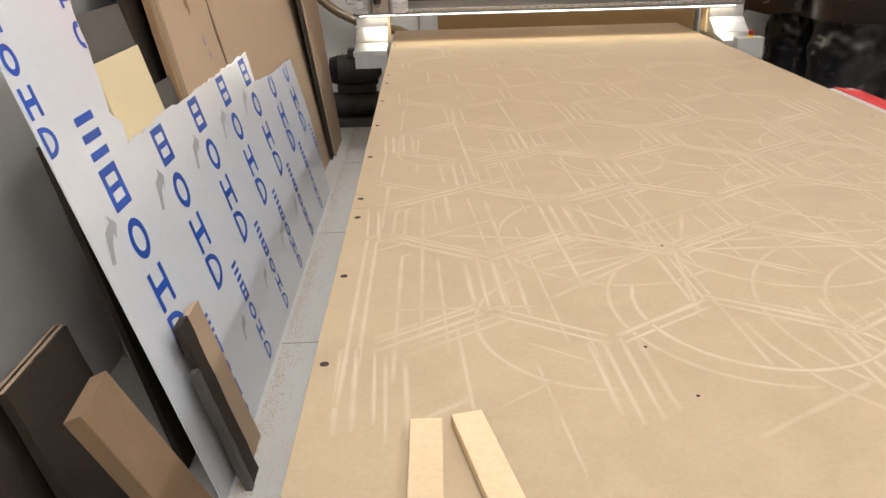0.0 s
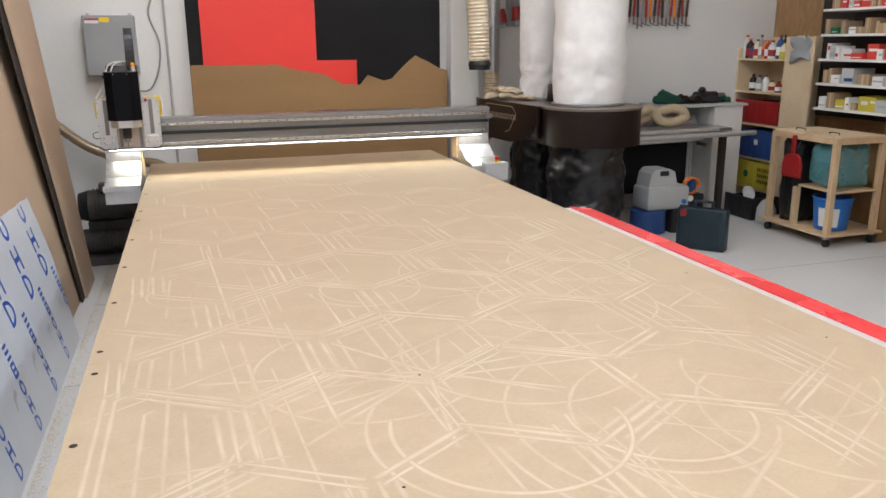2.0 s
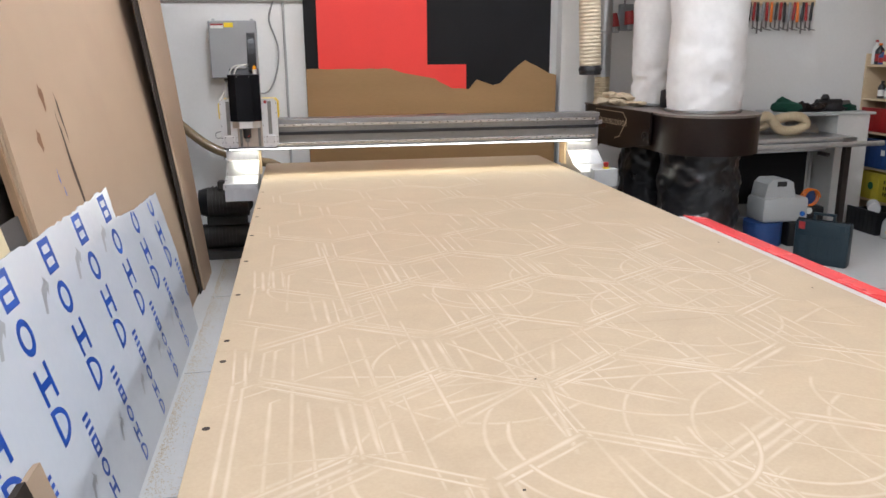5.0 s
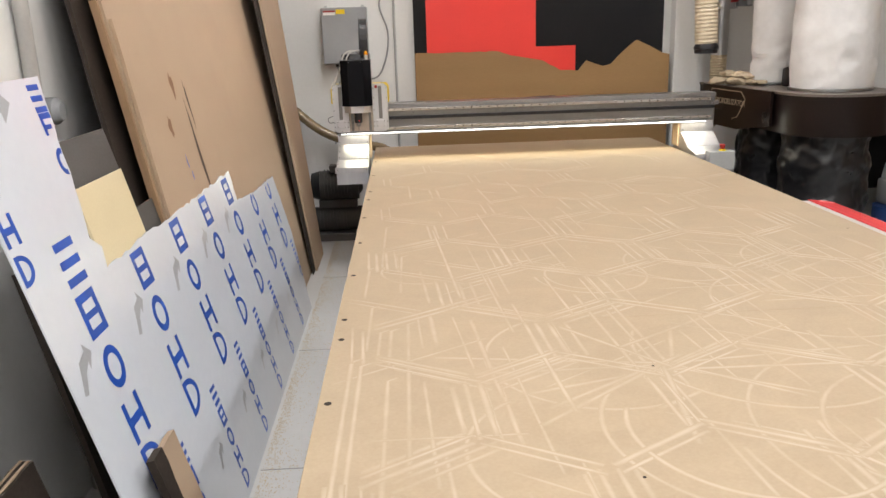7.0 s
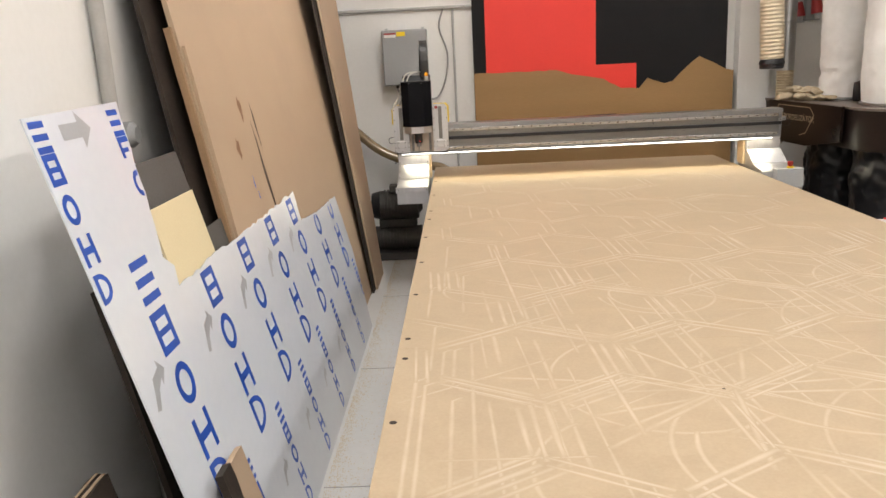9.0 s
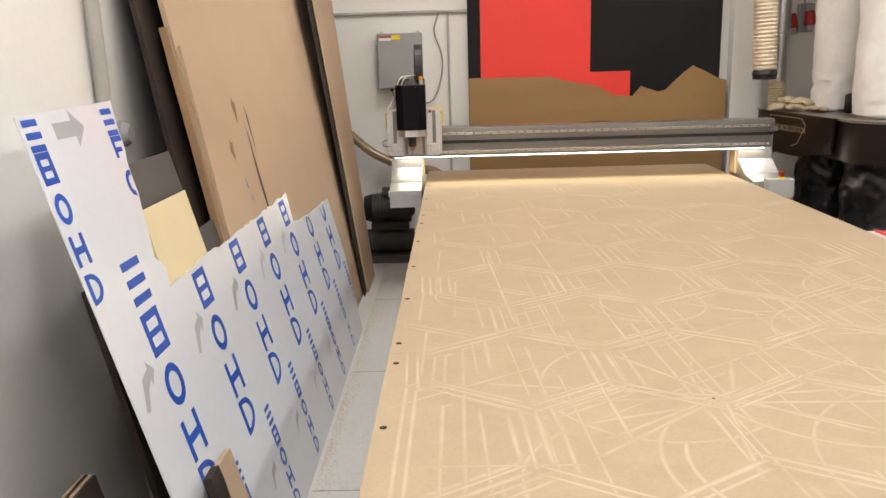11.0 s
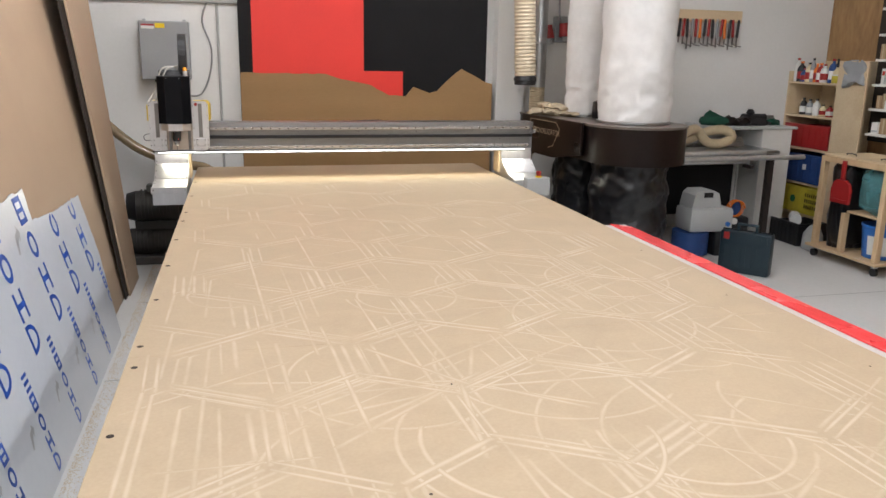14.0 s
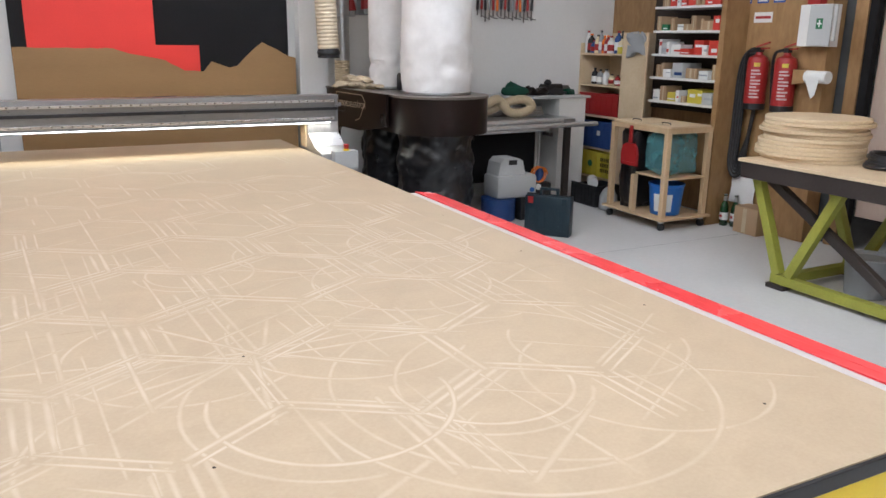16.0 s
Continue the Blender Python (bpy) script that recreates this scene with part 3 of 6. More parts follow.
ENGRAVE = surf("engraving", (0.80, 0.80, 0.80), (0.72, 0.72, 0.72), 0.7, bump=0)
for s, (xa, xb) in enumerate(((-0.215, 0.0), (2.235, 2.47))):
    pts = [(YG + 0.012, ZB - 0.001), (YG + 0.002, 0.834), (3.818, 0.748), (3.645, 0.720), (3.645, 0.688), (3.662, 0.688), (3.662, 0.602), (4.11, 0.602), (4.11, ZB - 0.001)]
    leg = part("leg_housing", P(pts, xa, xb, axis="x"), ALU_V, gantry)
    inner = (xb + 0.002, xb + 0.014) if s == 0 else (xa - 0.014, xa - 0.002)
    part("inner_cheek", P([(YG + 0.03, ZB - 0.002), (YG + 0.02, T + 0.012), (4.10, T + 0.012), (4.10, ZB - 0.002)], *inner, axis="x"), BIRCH, gantry, "pale plywood cheek")
    part("lip", B(xa - 0.006, xb, 3.632, 3.644, 0.684, 0.722, bevel=0.002), ALU_V, leg)
    ang = math.degrees(math.atan2(0.834 - 0.748, YG + 0.002 - 3.818))
    plate_m = pose(xa, 3.818, 0.748, ang) @ Matrix.Translation((0, 0, 0.0015))
    w = xb - xa
    plate = part("front_plate", add_box(bmesh.new(), 0.002, w - 0.002, 0.004, 0.156, -0.001, 0.0012, plate_m), ALU_V, leg)
    for ex in (0.010, w - 0.010):
        for ey in (0.02, 0.08, 0.145):
            share("screw", small, plate, plate_m @ pose(ex, ey, 0.0014, -90))
        for zz in (0.85, 0.90):
            share("screw", small, leg, pose(xa + ex, YG - 0.001, zz))
        share("screw", small, leg, pose(xa + ex, 3.632, 0.704))
        share("screw", small, leg, pose(xa + ex, 3.72, 0.7345, -90))
        share("screw", small, leg, pose(xa + ex, 3.78, 0.7445, -90))
    if s == 0:
        lettering("model_number", "F1.2", 0.034, ENGRAVE, plate, plate_m @ pose(0.128, 0.118, 0.0022))
        bm = bmesh.new()
        for i in range(3):
            hoop(bm, 0.022 + i * 0.032, 0.050 + i * 0.032, 0.04, 0.115, 0.0028)
        add_box(bm, 0.118, 0.185, -0.0008, 0, 0.070, 0.074)
        add_box(bm, 0.118, 0.185, -0.0008, 0, 0.080, 0.092)
        bm.transform(plate_m @ pose(0, 0, 0.0016, -90) @ Matrix.Diagonal((1, -1, 1, 1)) @ Matrix.Diagonal((1, 1, -1, 1)))
        part("engraved_logo", bm, ENGRAVE, plate, "plain engraved strokes")
    else:
        box = part("control_box", B(2.30, 2.475, 3.56, 3.64, 0.62, 0.745, bevel=0.004), LIGHTPLASTIC, gantry, "pale control box")
        part("button_collar", C((2.40, 3.60, 0.7455), (2.40, 3.60, 0.756), 0.022, seg=20), YELLOW, box)
        part("stop_button", lathe([(0.014, 0), (0.018, 0.012), (0.019, 0.03), (0.014, 0.034)], (2.40, 3.60, 0.7565), 20), REDP, box, "red emergency stop button", smooth=True)
part("energy_chain", U(bend([(0.35, 4.16, 1.02), (0.8, 4.18, 1.06), (1.2, 4.18, 1.085), (1.36, 4.16, 1.09)], 20), 0.02, 8), BLACKPLASTIC, gantry, "black cable chain")

# ---- the spindle carriage ----
car = thing("spindle_carriage", (1.555, 3.9, 0.93), "router spindle carriage with gloss black cover and yellow guards", "spindle carriage", slid=(ACROSS, ALONG, 0))
for x0, x1 in ((1.368, 1.474), (1.640, 1.744)):
    c = 0.022
    out0, out1 = (c, 0.004) if x0 < 1.5 else (0.004, c)
    pts = [(x0 + out0, 0.931), (x1 - out1, 0.931), (x1, 0.931 + out1), (x1, 1.256 - out1), (x1 - out1, 1.256), (x0 + out0, 1.256), (x0, 1.256 - out0), (x0, 0.931 + out0)]
    pl = part("side_plate", P(pts, 3.848, 3.866, axis="y"), ALU_V, car)
    part("cover_block", B((x0 + x1) / 2 - 0.032, (x0 + x1) / 2 + 0.032, 3.835, 3.8475, 0.962, 1.012, bevel=0.004), ALU_V, pl)
    part("groove", B((x0 + x1) / 2 - 0.012, (x0 + x1) / 2 + 0.012, 3.8462, 3.8478, 1.02, 1.24), STEEL, pl)
    for ex in (x0 + 0.007, x1 - 0.007):
        for zz in (0.968, 1.00, 1.08, 1.16, 1.225):
            share("screw", small, pl, pose(ex, 3.8475, zz))
    for ex in (-0.024, 0.024):
        for zz in (0.97, 1.004):
            share("screw", small, pl, pose((x0 + x1) / 2 + ex, 3.8345, zz))
    share("screw", small, pl, pose((x0 + x1) / 2, 3.8475, 0.94))
    part("bearing_block", B(x0 + 0.01, x1 - 0.01, 3.8665, 3.925, 0.92, 1.10), BLACKMETAL, pl)
part("lit_button", C((1.667, 3.8475, 1.235), (1.667, 3.838, 1.235), 0.0105, seg=18), REDP, car, "round red button")
part("slide_plate", B(1.4745, 1.6395, 3.872, 3.89, 0.936, 1.25, bevel=0.002), surf("warm_steel", (0.60, 0.52, 0.44), (0.5, 0.43, 0.36), 0.4, 0.8, stretch=(1, 1, 3)), car)
for xx in (1.497, 1.617):
    rl = part("slide_rail", B(xx - 0.009, xx + 0.009, 3.855, 3.8715, 0.938, 1.10, bevel=0.002), STEEL, car)
    for zz in (0.955, 1.0):
        share("screw", small, rl, pose(xx, 3.8545, zz))
octo = [(1.440, 3.866), (1.440, 3.775), (1.490, 3.728), (1.592, 3.728), (1.642, 3.775), (1.642, 3.866)]
cov = part("spindle_cover", P(octo, 1.116, 1.412), GLOSSBLACK, car, "gloss black spindle cover")
part("cover_lid", P([(1.438, 3.868), (1.438, 3.774), (1.489, 3.726), (1.593, 3.726), (1.644, 3.774), (1.644, 3.868)], 1.4125, 1.4165), BLACKMETAL, cov)
for xx in (1.50, 1.58):
    share("screw", mesh_of("screw", C((0, 0.001, 0), (0, -0.001, 0), 0.003, seg=8), ALU), cov, pose(xx, 3.7275, 1.404))
lo = [(1.452, 3.86), (1.452, 3.79), (1.498, 3.748), (1.584, 3.748), (1.630, 3.79), (1.630, 3.86)]
part("spindle_clamp", P(lo, 1.070, 1.1155), ALU_V, car, "bare aluminium clamp")
part("spindle_nose", lathe([(0.022, 0), (0.026, 0.004), (0.026, 0.05), (0.03, 0.069)], (1.541, 3.80, 1.0), 24), BLACKMETAL, car, smooth=True)
part("collet_nut", lathe([(0.010, 0), (0.016, 0.006), (0.016, 0.024)], (1.541, 3.80, 0.975), 6), STEEL, car)
part("router_bit", C((1.541, 3.80, 0.94), (1.541, 3.80, 0.9745), 0.003, seg=10), STEEL, car)
part("laser_diode", C((1.551, 3.772, 1.015), (1.551, 3.770, 1.015), 0.0018, seg=10), REDLED, car)
for x0, x1, sgn in ((1.358, 1.4735, 1), (1.6405, 1.752, -1)):
    sl = [(x0 + (0.02 if sgn > 0 else 0), 1.248), (x0, 1.225), (x0, 1.128), (x1, 1.128), (x1, 1.248 if sgn > 0 else 1.225), (x1 - (0 if sgn > 0 else 0.02), 1.248)]
    gd = part("guard", P(sl, 3.8675, 4.12, axis="y"), YELLOW, car, "yellow sheet metal guard")
    for yy in (3.9, 4.08):
        share("screw", small, gd, pose(x0 - 0.0005 if sgn > 0 else x1 + 0.0005, yy, 1.16, 0, 0, -90 * sgn))
        share("screw", small, gd, pose(x0 + 0.06, yy, 1.2485, -90))
tw = part("motor_tower", B(1.450, 1.628, 3.8675, 4.06, 1.2485, 1.405, bevel=0.003), YELLOW, car, "yellow motor housing")
part("tower_cap", P([(3.868, 1.4055), (4.062, 1.4055), (4.03, 1.452), (3.89, 1.452)], 1.446, 1.632, axis="x"), BLACKMETAL, tw)
lk = bmesh.new()
add_box(lk, -0.026, -0.018, -0.021, 0.021, -0.017, 0.017, bevel=0.002)
add_box(lk, 0.018, 0.026, -0.021, 0.021, -0.017, 0.017, bevel=0.002)
add_box(lk, -0.018, 0.018, -0.0185, 0.0185, 0.011, 0.016)
add_box(lk, -0.018, 0.018, -0.012, 0.012, -0.016, -0.011)
link = mesh_of("chain_link", lk, BLACKPLASTIC)
chain = bend([(1.600, 3.882, 1.44), (1.600, 3.878, 1.55), (1.597, 3.915, 1.635), (1.592, 4.0, 1.668), (1.586, 4.09, 1.64), (1.58, 4.15, 1.56), (1.575, 4.165, 1.43), (1.57, 4.15, 1.26)], 22)
for a, b in zip(chain, chain[1:]):
    d = (b - a).normalized()
    share("chain_link", link, car, Matrix.Translation((a + b) / 2) @ Matrix((Vector((1, 0, 0)), d, Vector((1, 0, 0)).cross(d))).transposed().to_4x4())
bc = part("beacon", lathe([(0.016, 0), (0.016, 0.004), (0.014, 0.005), (0.014, 0.03)], (1.612, 3.835, 1.417), 20), ALU_V, car, "grey beacon base", smooth=True)
part("lens", lathe([(0.0125, 0), (0.0125, 0.014), (0.009, 0.022), (0.004, 0.025)], (1.612, 3.835, 1.4475), 20), AMBER, bc, "amber lens", smooth=True)
for o in (0, 0.03):
    part("cable", U(bend([(1.56 + o, 3.93, 1.455), (1.54 + o, 3.90, 1.475), (1.47 + o, 3.87, 1.46), (1.435 + o * 0.9, 3.852, 1.37), (1.40 + o, 3.85, 1.27), (1.378 + o * 0.6, 3.86, 1.243), (1.372 + o * 0.5, 3.91, 1.255), (1.40, 3.95, 1.30)], 30), 0.0048, 8), CABLE, car, smooth=True)

# ---- sheets leaning on the left wall ----


def leaning(x0, degrees):
    """The axes of a leaning sheet: x along the wall, y up the slope, z out of its face."""
    s, c = math.sin(radians(degrees)), math.cos(radians(degrees))
    return Matrix(((0, -s, c, x0), (1, 0, 0, 0), (0, c, s, 0.001), (0, 0, 0, 1)))


def rough_outline(pts, step=0.04, amount=0.006, keep=()):
    """The outline with torn, uneven edges."""
    out = []
    for i, (a, b) in enumerate(zip(pts, pts[1:] + pts[:1])):
        a, b = Vector(a), Vector(b)
        n = max(1, int((b - a).length / step)) if i not in keep else 1
        for k in range(n):
            q = a.lerp(b, k / n)
            if k:
                q += Vector((random.uniform(-amount, amount), random.uniform(-amount, amount)))
            out.append((q.x, q.y))
    return out


def inside(p, poly):
    x, y, hit = *p, False
    for (xa, ya), (xb, yb) in zip(poly, poly[1:] + poly[:1]):
        if (ya > y) != (yb > y) and x < (xb - xa) * (y - ya) / (yb - ya) + xa:
            hit = not hit
    return hit


random.seed(3)
sheet_shape = [(1.70, 0), (1.693, 1.53), (2.20, 1.54), (2.14, 1.23), (2.10, 1.09), (2.15, 1.05), (2.13, 0.99), (2.45, 1.0), (2.94, 0.99), (3.74, 0.995), (3.71, 0.85), (4.05, 0.82), (4.66, 0.80), (4.64, 0.46), (4.45, 0.0)]
em = leaning(-0.35, 14.5)
eb = thing("composite_panel", (0, 0, 0), "torn composite panel in white and blue printed film", "panel", m=em)
outline = rough_outline(sheet_shape, keep=(0, 1, len(sheet_shape) - 1))
part("sheet", P(outline, -0.004, 0), EBOND, eb)
FIT = [(x, y) for x, y in sheet_shape]


def ring(bm, u, v, ru, rv, w, n=22):
    for i in range(n):
        a, b = 2 * math.pi * i / n, 2 * math.pi * (i + 1) / n
        q = [(u + (ru - o) * math.cos(t), v + (rv - o) * math.sin(t)) for t, o in ((a, 0), (b, 0), (b, w), (a, w))]
        bm.faces.new([bm.verts.new((*p, 0.0007)) for p in q])


def half_ring(bm, u, v, du, dv, w, n=12):
    """An upright stroke closed by an arc."""
    block_shape(bm, u - du + w / 2, v, w / 2, dv)
    for i in range(n):
        a, b = math.pi * (i / n - 0.5), math.pi * ((i + 1) / n - 0.5)
        q = [(u - du + w + (2 * du - w - o) * math.cos(t), v + (dv - o * 0.8) * math.sin(t)) for t, o in ((a, 0), (b, 0), (b, w), (a, w))]
        bm.faces.new([bm.verts.new((*p, 0.0007)) for p in q])


def frame_shape(bm, u, v, du, dv, w):
    for a in ((u - du, u + du, v - dv, v - dv + w), (u - du, u + du, v + dv - w, v + dv), (u - du, u - du + w, v - dv + w, v + dv - w), (u + du - w, u + du, v - dv + w, v + dv - w)):
        bm.faces.new([bm.verts.new((x, y, 0.0007)) for x, y in ((a[0], a[2]), (a[1], a[2]), (a[1], a[3]), (a[0], a[3]))])


def block_shape(bm, u, v, du, dv):
    bm.faces.new([bm.verts.new((x, y, 0.0007)) for x, y in ((u - du, v - dv), (u + du, v - dv), (u + du, v + dv), (u - du, v + dv))])


def word(u0, vs, du, dv, w, slant):
    """One repeat of the printed mark as plain strokes."""
    for i, v in enumerate(vs):
        bm = bmesh.new()
        u = u0 - (0.92 - v) * slant
        if i == 0:
            for o in (-1, 0, 1):
                block_shape(bm, u, v + o * (dv - w / 2), du, w / 2)
        elif i == 2:
            ring(bm, u, v, du, dv, w)
        elif i == 3:
            block_shape(bm, u - du + w / 2, v, w / 2, dv)
            block_shape(bm, u + du - w / 2, v, w / 2, dv)
            block_shape(bm, u, v, du - w, w * 0.55)
        elif i == 4:
            half_ring(bm, u, v, du, dv, w)
        else:
            frame_shape(bm, u, v, du, dv, w)
            block_shape(bm, u, v, du - w, w * 0.4)
        bmesh.ops.delete(bm, geom=[f for f in bm.faces if not all(inside(q.co.xy, FIT) for q in f.verts)], context="FACES")
        if not bm.faces:
            bm.free()
            continue
        part("printed_mark", bm, BLUEINK, eb, "blue printed strokes")


for k in range(2):
    word(1.7395 + 0.401 * k, (1.482, 1.404, 1.306, 1.204, 1.108), 0.033, 0.038, 0.016, 0)
for k in range(7):
    word(1.94 + 0.413 * k, (1.065, 0.92, 0.765, 0.61, 0.475), 0.056, 0.060, 0.023, 0.03)
    word(2.12 + 0.405 * k, (0.385, 0.305, 0.222, 0.14, 0.06), 0.030, 0.034, 0.014, 0.04)
arrow = [(-0.05, -0.04), (-0.03, -0.045), (0.0, 0.0), (0.03, 0.02), (0.03, 0.0), (0.065, 0.035), (0.03, 0.07), (0.03, 0.05), (-0.015, 0.035), (-0.03, 0.0)]
straight = [(-0.08, -0.012), (0.015, -0.012), (0.015, -0.04), (0.075, 0.008), (0.015, 0.056), (0.015, 0.028), (-0.08, 0.028)]
for k in range(7):
    for uu, vv, s in ((1.79, 0.81, 1), (1.95, 0.22, 0.7), (1.915, 1.475, 1)):
        u = uu + 0.408 * k
        pts = [(u + a * s, vv + b * s) for a, b in (straight if vv > 1.3 else arrow)]
        if all(inside(p, FIT) for p in pts):
            bm = bmesh.new()
            bm.faces.new([bm.verts.new((*p, 0.0006)) for p in pts])
            part("printed_arrow", bm, GREYINK, eb, "grey printed arrow")


def sheet(name, x0, lean, off, u0, u1, v, thick, material, label, category="board", jag=0.0, u2=None, u3=None):
    """One flat board leaning beside the others, off its plane by off."""
    th = thing(name, (0, 0, 0), label, category, m=leaning(x0 + off, lean))
    pts = [(u0, 0), (u2 or u0, v), (u3 or u1, v), (u1, 0)]
    part("sheet", P(rough_outline(pts, 0.05, jag) if jag else pts, -thick, 0), material, th)
    return th


mdf = sheet("mdf_sheet", -0.43, 11, 0, 2.70, 5.44, 2.60, 0.019, MDF_OLD, "large plain brown MDF sheet leaning on the wall", u2=2.89, u3=6.25)
front = sheet("mdf_sheet", -0.416, 11, 0, 2.68, 3.40, 1.684, 0.012, MDF_OLD, "lower stained MDF sheet leaning before a taller sheet", jag=0.002, u2=2.838, u3=3.48)
STAIN = surf("dark_stain", (0.09, 0.055, 0.035), (0.055, 0.035, 0.025), 0.7, scale=20, fine=150, bump=0.05)
STAIN2 = surf("resin_stain", (0.26, 0.13, 0.06), (0.18, 0.085, 0.04), 0.6, scale=25, fine=150, bump=0.05)
for u, v, du, dv, k in ((3.38, 1.14, 0.016, 0.20, STAIN), (3.28, 1.42, 0.022, 0.05, STAIN2), (3.10, 1.27, 0.022, 0.04, STAIN2), (3.44, 1.33, 0.010, 0.10, STAIN), (3.17, 1.12, 0.006, 0.03, BLUEINK), (3.19, 1.06, 0.006, 0.02, BLUEINK)):
    bm = bmesh.new()
    bm.faces.new([bm.verts.new((u + du * math.cos(w) * (1 + 0.35 * math.sin(3 * w + v * 9)), v + dv * math.sin(w) * (1 + 0.2 * math.cos(5 * w + u)), 0.0008)) for w in (2 * math.pi * i / 22 for i in range(22))])
    part("stain", bm, k, front, "dark stain")
part("chipped_edge", P(rough_outline([(2.70, 0.3), (2.795, 1.75), (2.815, 1.75), (2.718, 0.3)], 0.05, 0.003), -0.03, -0.004), MDF_EDGE, mdf, "chipped brown edge")
# added dark filler: the gap between these MDF sheets is only shaded air
sheet("dark_sheet", -0.458, 10.9, 0, 2.98, 5.28, 2.50, 0.018, DARKBOARD, "dark sheet added for the shaded gap behind the MDF sheet", u2=3.12, u3=5.88)
sheet("mdf_sheet", -0.482, 10.8, 0, 3.02, 5.28, 2.35, 0.030, MDF_OLD, "brown MDF sheet leaning behind the dark sheet", u3=5.80)
# no board here: its dark sliver draws the shadow line between two sheets
sheet("dark_sheet", -0.411, 8.6, 0, 5.13, 5.50, 2.6, 0.006, DARKBOARD, "dark sheet standing in for the shadow line beside the narrow MDF sheet", u2=5.41, u3=6.2)
sheet("mdf_sheet", -0.395, 8.4, 0, 5.22, 5.66, 2.6, 0.012, MDF_OLD, "narrow brown MDF sheet leaning in the corner", jag=0.002, u2=5.53, u3=6.50)
sheet("dark_sheet", -0.525, 10.2, 0, 2.60, 5.4, 2.45, 0.018, DARKBOARD, "dark laminated sheet leaning on the wall", u2=2.80)
sheet("cream_board", -0.37, 14.5, 0, 2.12, 2.51, 1.215, 0.008, CREAM, "cream board offcut leaning behind the printed panel", u2=2.17, u3=2.55)
sheet("grey_board", -0.40, 14.5, 0, 2.2, 2.61, 1.345, 0.012, GREYBOARD, "dark grey board offcut leaning behind others")
sheet("grey_board", -0.385, 14.5, 0, 2.58, 2.78, 1.07, 0.006, GREYBOARD, "small dark grey board offcut")
sheet("dark_board", -0.50, 11.5, 0, 1.86, 2.6, 1.05, 0.018, DARKBOARD, "dark board leaning behind the printed panel")
sheet("mdf_offcut", -0.31, 14.5, 0, 1.87, 2.025, 0.515, 0.019, MDF_OLD, "narrow brown MDF offcut leaning on the panel", "offcut", 0.004)
sheet("dark_offcut", -0.285, 14.5, 0, 1.795, 1.865, 0.55, 0.022, DARKBOARD, "narrow dark offcut leaning on the panel", "offcut", 0.004)
sheet("dark_offcut", -0.283, 14.5, 0, 1.76, 1.79, 0.42, 0.02, GREYBOARD, "narrow greenish grey offcut", "offcut", 0.003)
# short planks stacked in the near corner
plank = thing("mdf_plank", (0, 0, 0), "thick brown MDF plank leaning against boards", "plank", m=leaning(-0.225, 24) @ Matrix.Translation((1.36, 0, 0)) @ pose(0, 0, 0, 0, 0, 4))
# brown MDF made darker, so its colour carries the shade of this corner
part("plank_body", B(0, 0.165, 0, 0.645, -0.045, 0, bevel=0.002), surf("shaded_mdf_plank", (0.27, 0.175, 0.10), (0.19, 0.12, 0.068), 0.75, scale=6, fine=160, bump=0.15, stretch=(1, 1, 5)), plank)
for x0, lean, off, u0, u1, v, th, k, lb in ((-0.64, 11, 0, 1.30, 1.80, 0.56, 0.02, DARKBOARD, "dark brown board offcut"), (-0.66, 9, 0, 1.10, 1.46, 0.50, 0.02, DARKBOARD, "dark brown board offcut"), (-0.55, 14, 0, 1.42, 1.74, 0.60, 0.025, DARKBOARD, "dark thick board offcut"), (-0.72, 8, 0, 0.5, 1.5, 0.42, 0.02, MDF_EDGE, "brown board offcut with a pale edge"), (-0.45, 19, 0, 0.75, 1.18, 0.42, 0.02, DARKBOARD, "dark board offcut with a broken edge")):
    t_ = sheet("board_offcut", x0, lean, off, u0, u1, v, th, k, lb + " leaning on the wall", "offcut", 0.003)
    part("pale_edge", B(u0, u1, v + 0.0005, v + 0.003, -th * 0.7, -th * 0.3), MDF_OLD, t_)

# ---- fixtures on the walls ----
solid("wall_pipe", C((XL + 0.03, 2.575, 0.0), (XL + 0.03, 2.575, CEIL), 0.024, seg=16), surf("grey_pipe", (0.45, 0.44, 0.42), (0.4, 0.39, 0.37), 0.4, bump=0), "grey upright pipe on the white wall", "pipe", smooth=True)
knob = thing("wall_socket", (XL, 2.67, 1.36), "round grey socket on the white wall", "socket")
part("body", lathe([(0.045, 0), (0.045, 0.05), (0.03, 0.07)], (0, 0, 0), 20), GREYPLASTIC, knob, smooth=True)
knob.children[0].matrix_parent_inverse = I4
knob.children[0].matrix_basis = pose(0, 0, 0, 0, 90, 0)
W = YB
ebx = thing("electrical_box", (-0.19, W, 1.36), "grey steel electrical cabinet on the white wall", "electrical box")
body = part("cabinet_body", B(-0.37, -0.01, W - 0.16, W - 0.002, 1.357, 1.793, bevel=0.006), GREYPLASTIC, ebx)
door = part("cabinet_door", B(-0.365, -0.015, W - 0.172, W - 0.1605, 1.362, 1.788, bevel=0.003), GREYPLASTIC, ebx)
part("sticker", B(-0.35, -0.255, W - 0.1732, W - 0.1722, 1.735, 1.77), PAPER, door, "white sticker")
part("sticker_band", B(-0.35, -0.255, W - 0.1738, W - 0.1733, 1.757, 1.77), REDP, door, "red band")
part("warning_sticker", B(-0.25, -0.18, W - 0.1732, W - 0.1722, 1.742, 1.777), YELLOW, door, "yellow warning sticker")
for xx in (-0.34, -0.045):
    part("bracket", B(xx - 0.012, xx + 0.012, W - 0.03, W - 0.003, 1.7935, 1.812), GALV, ebx)
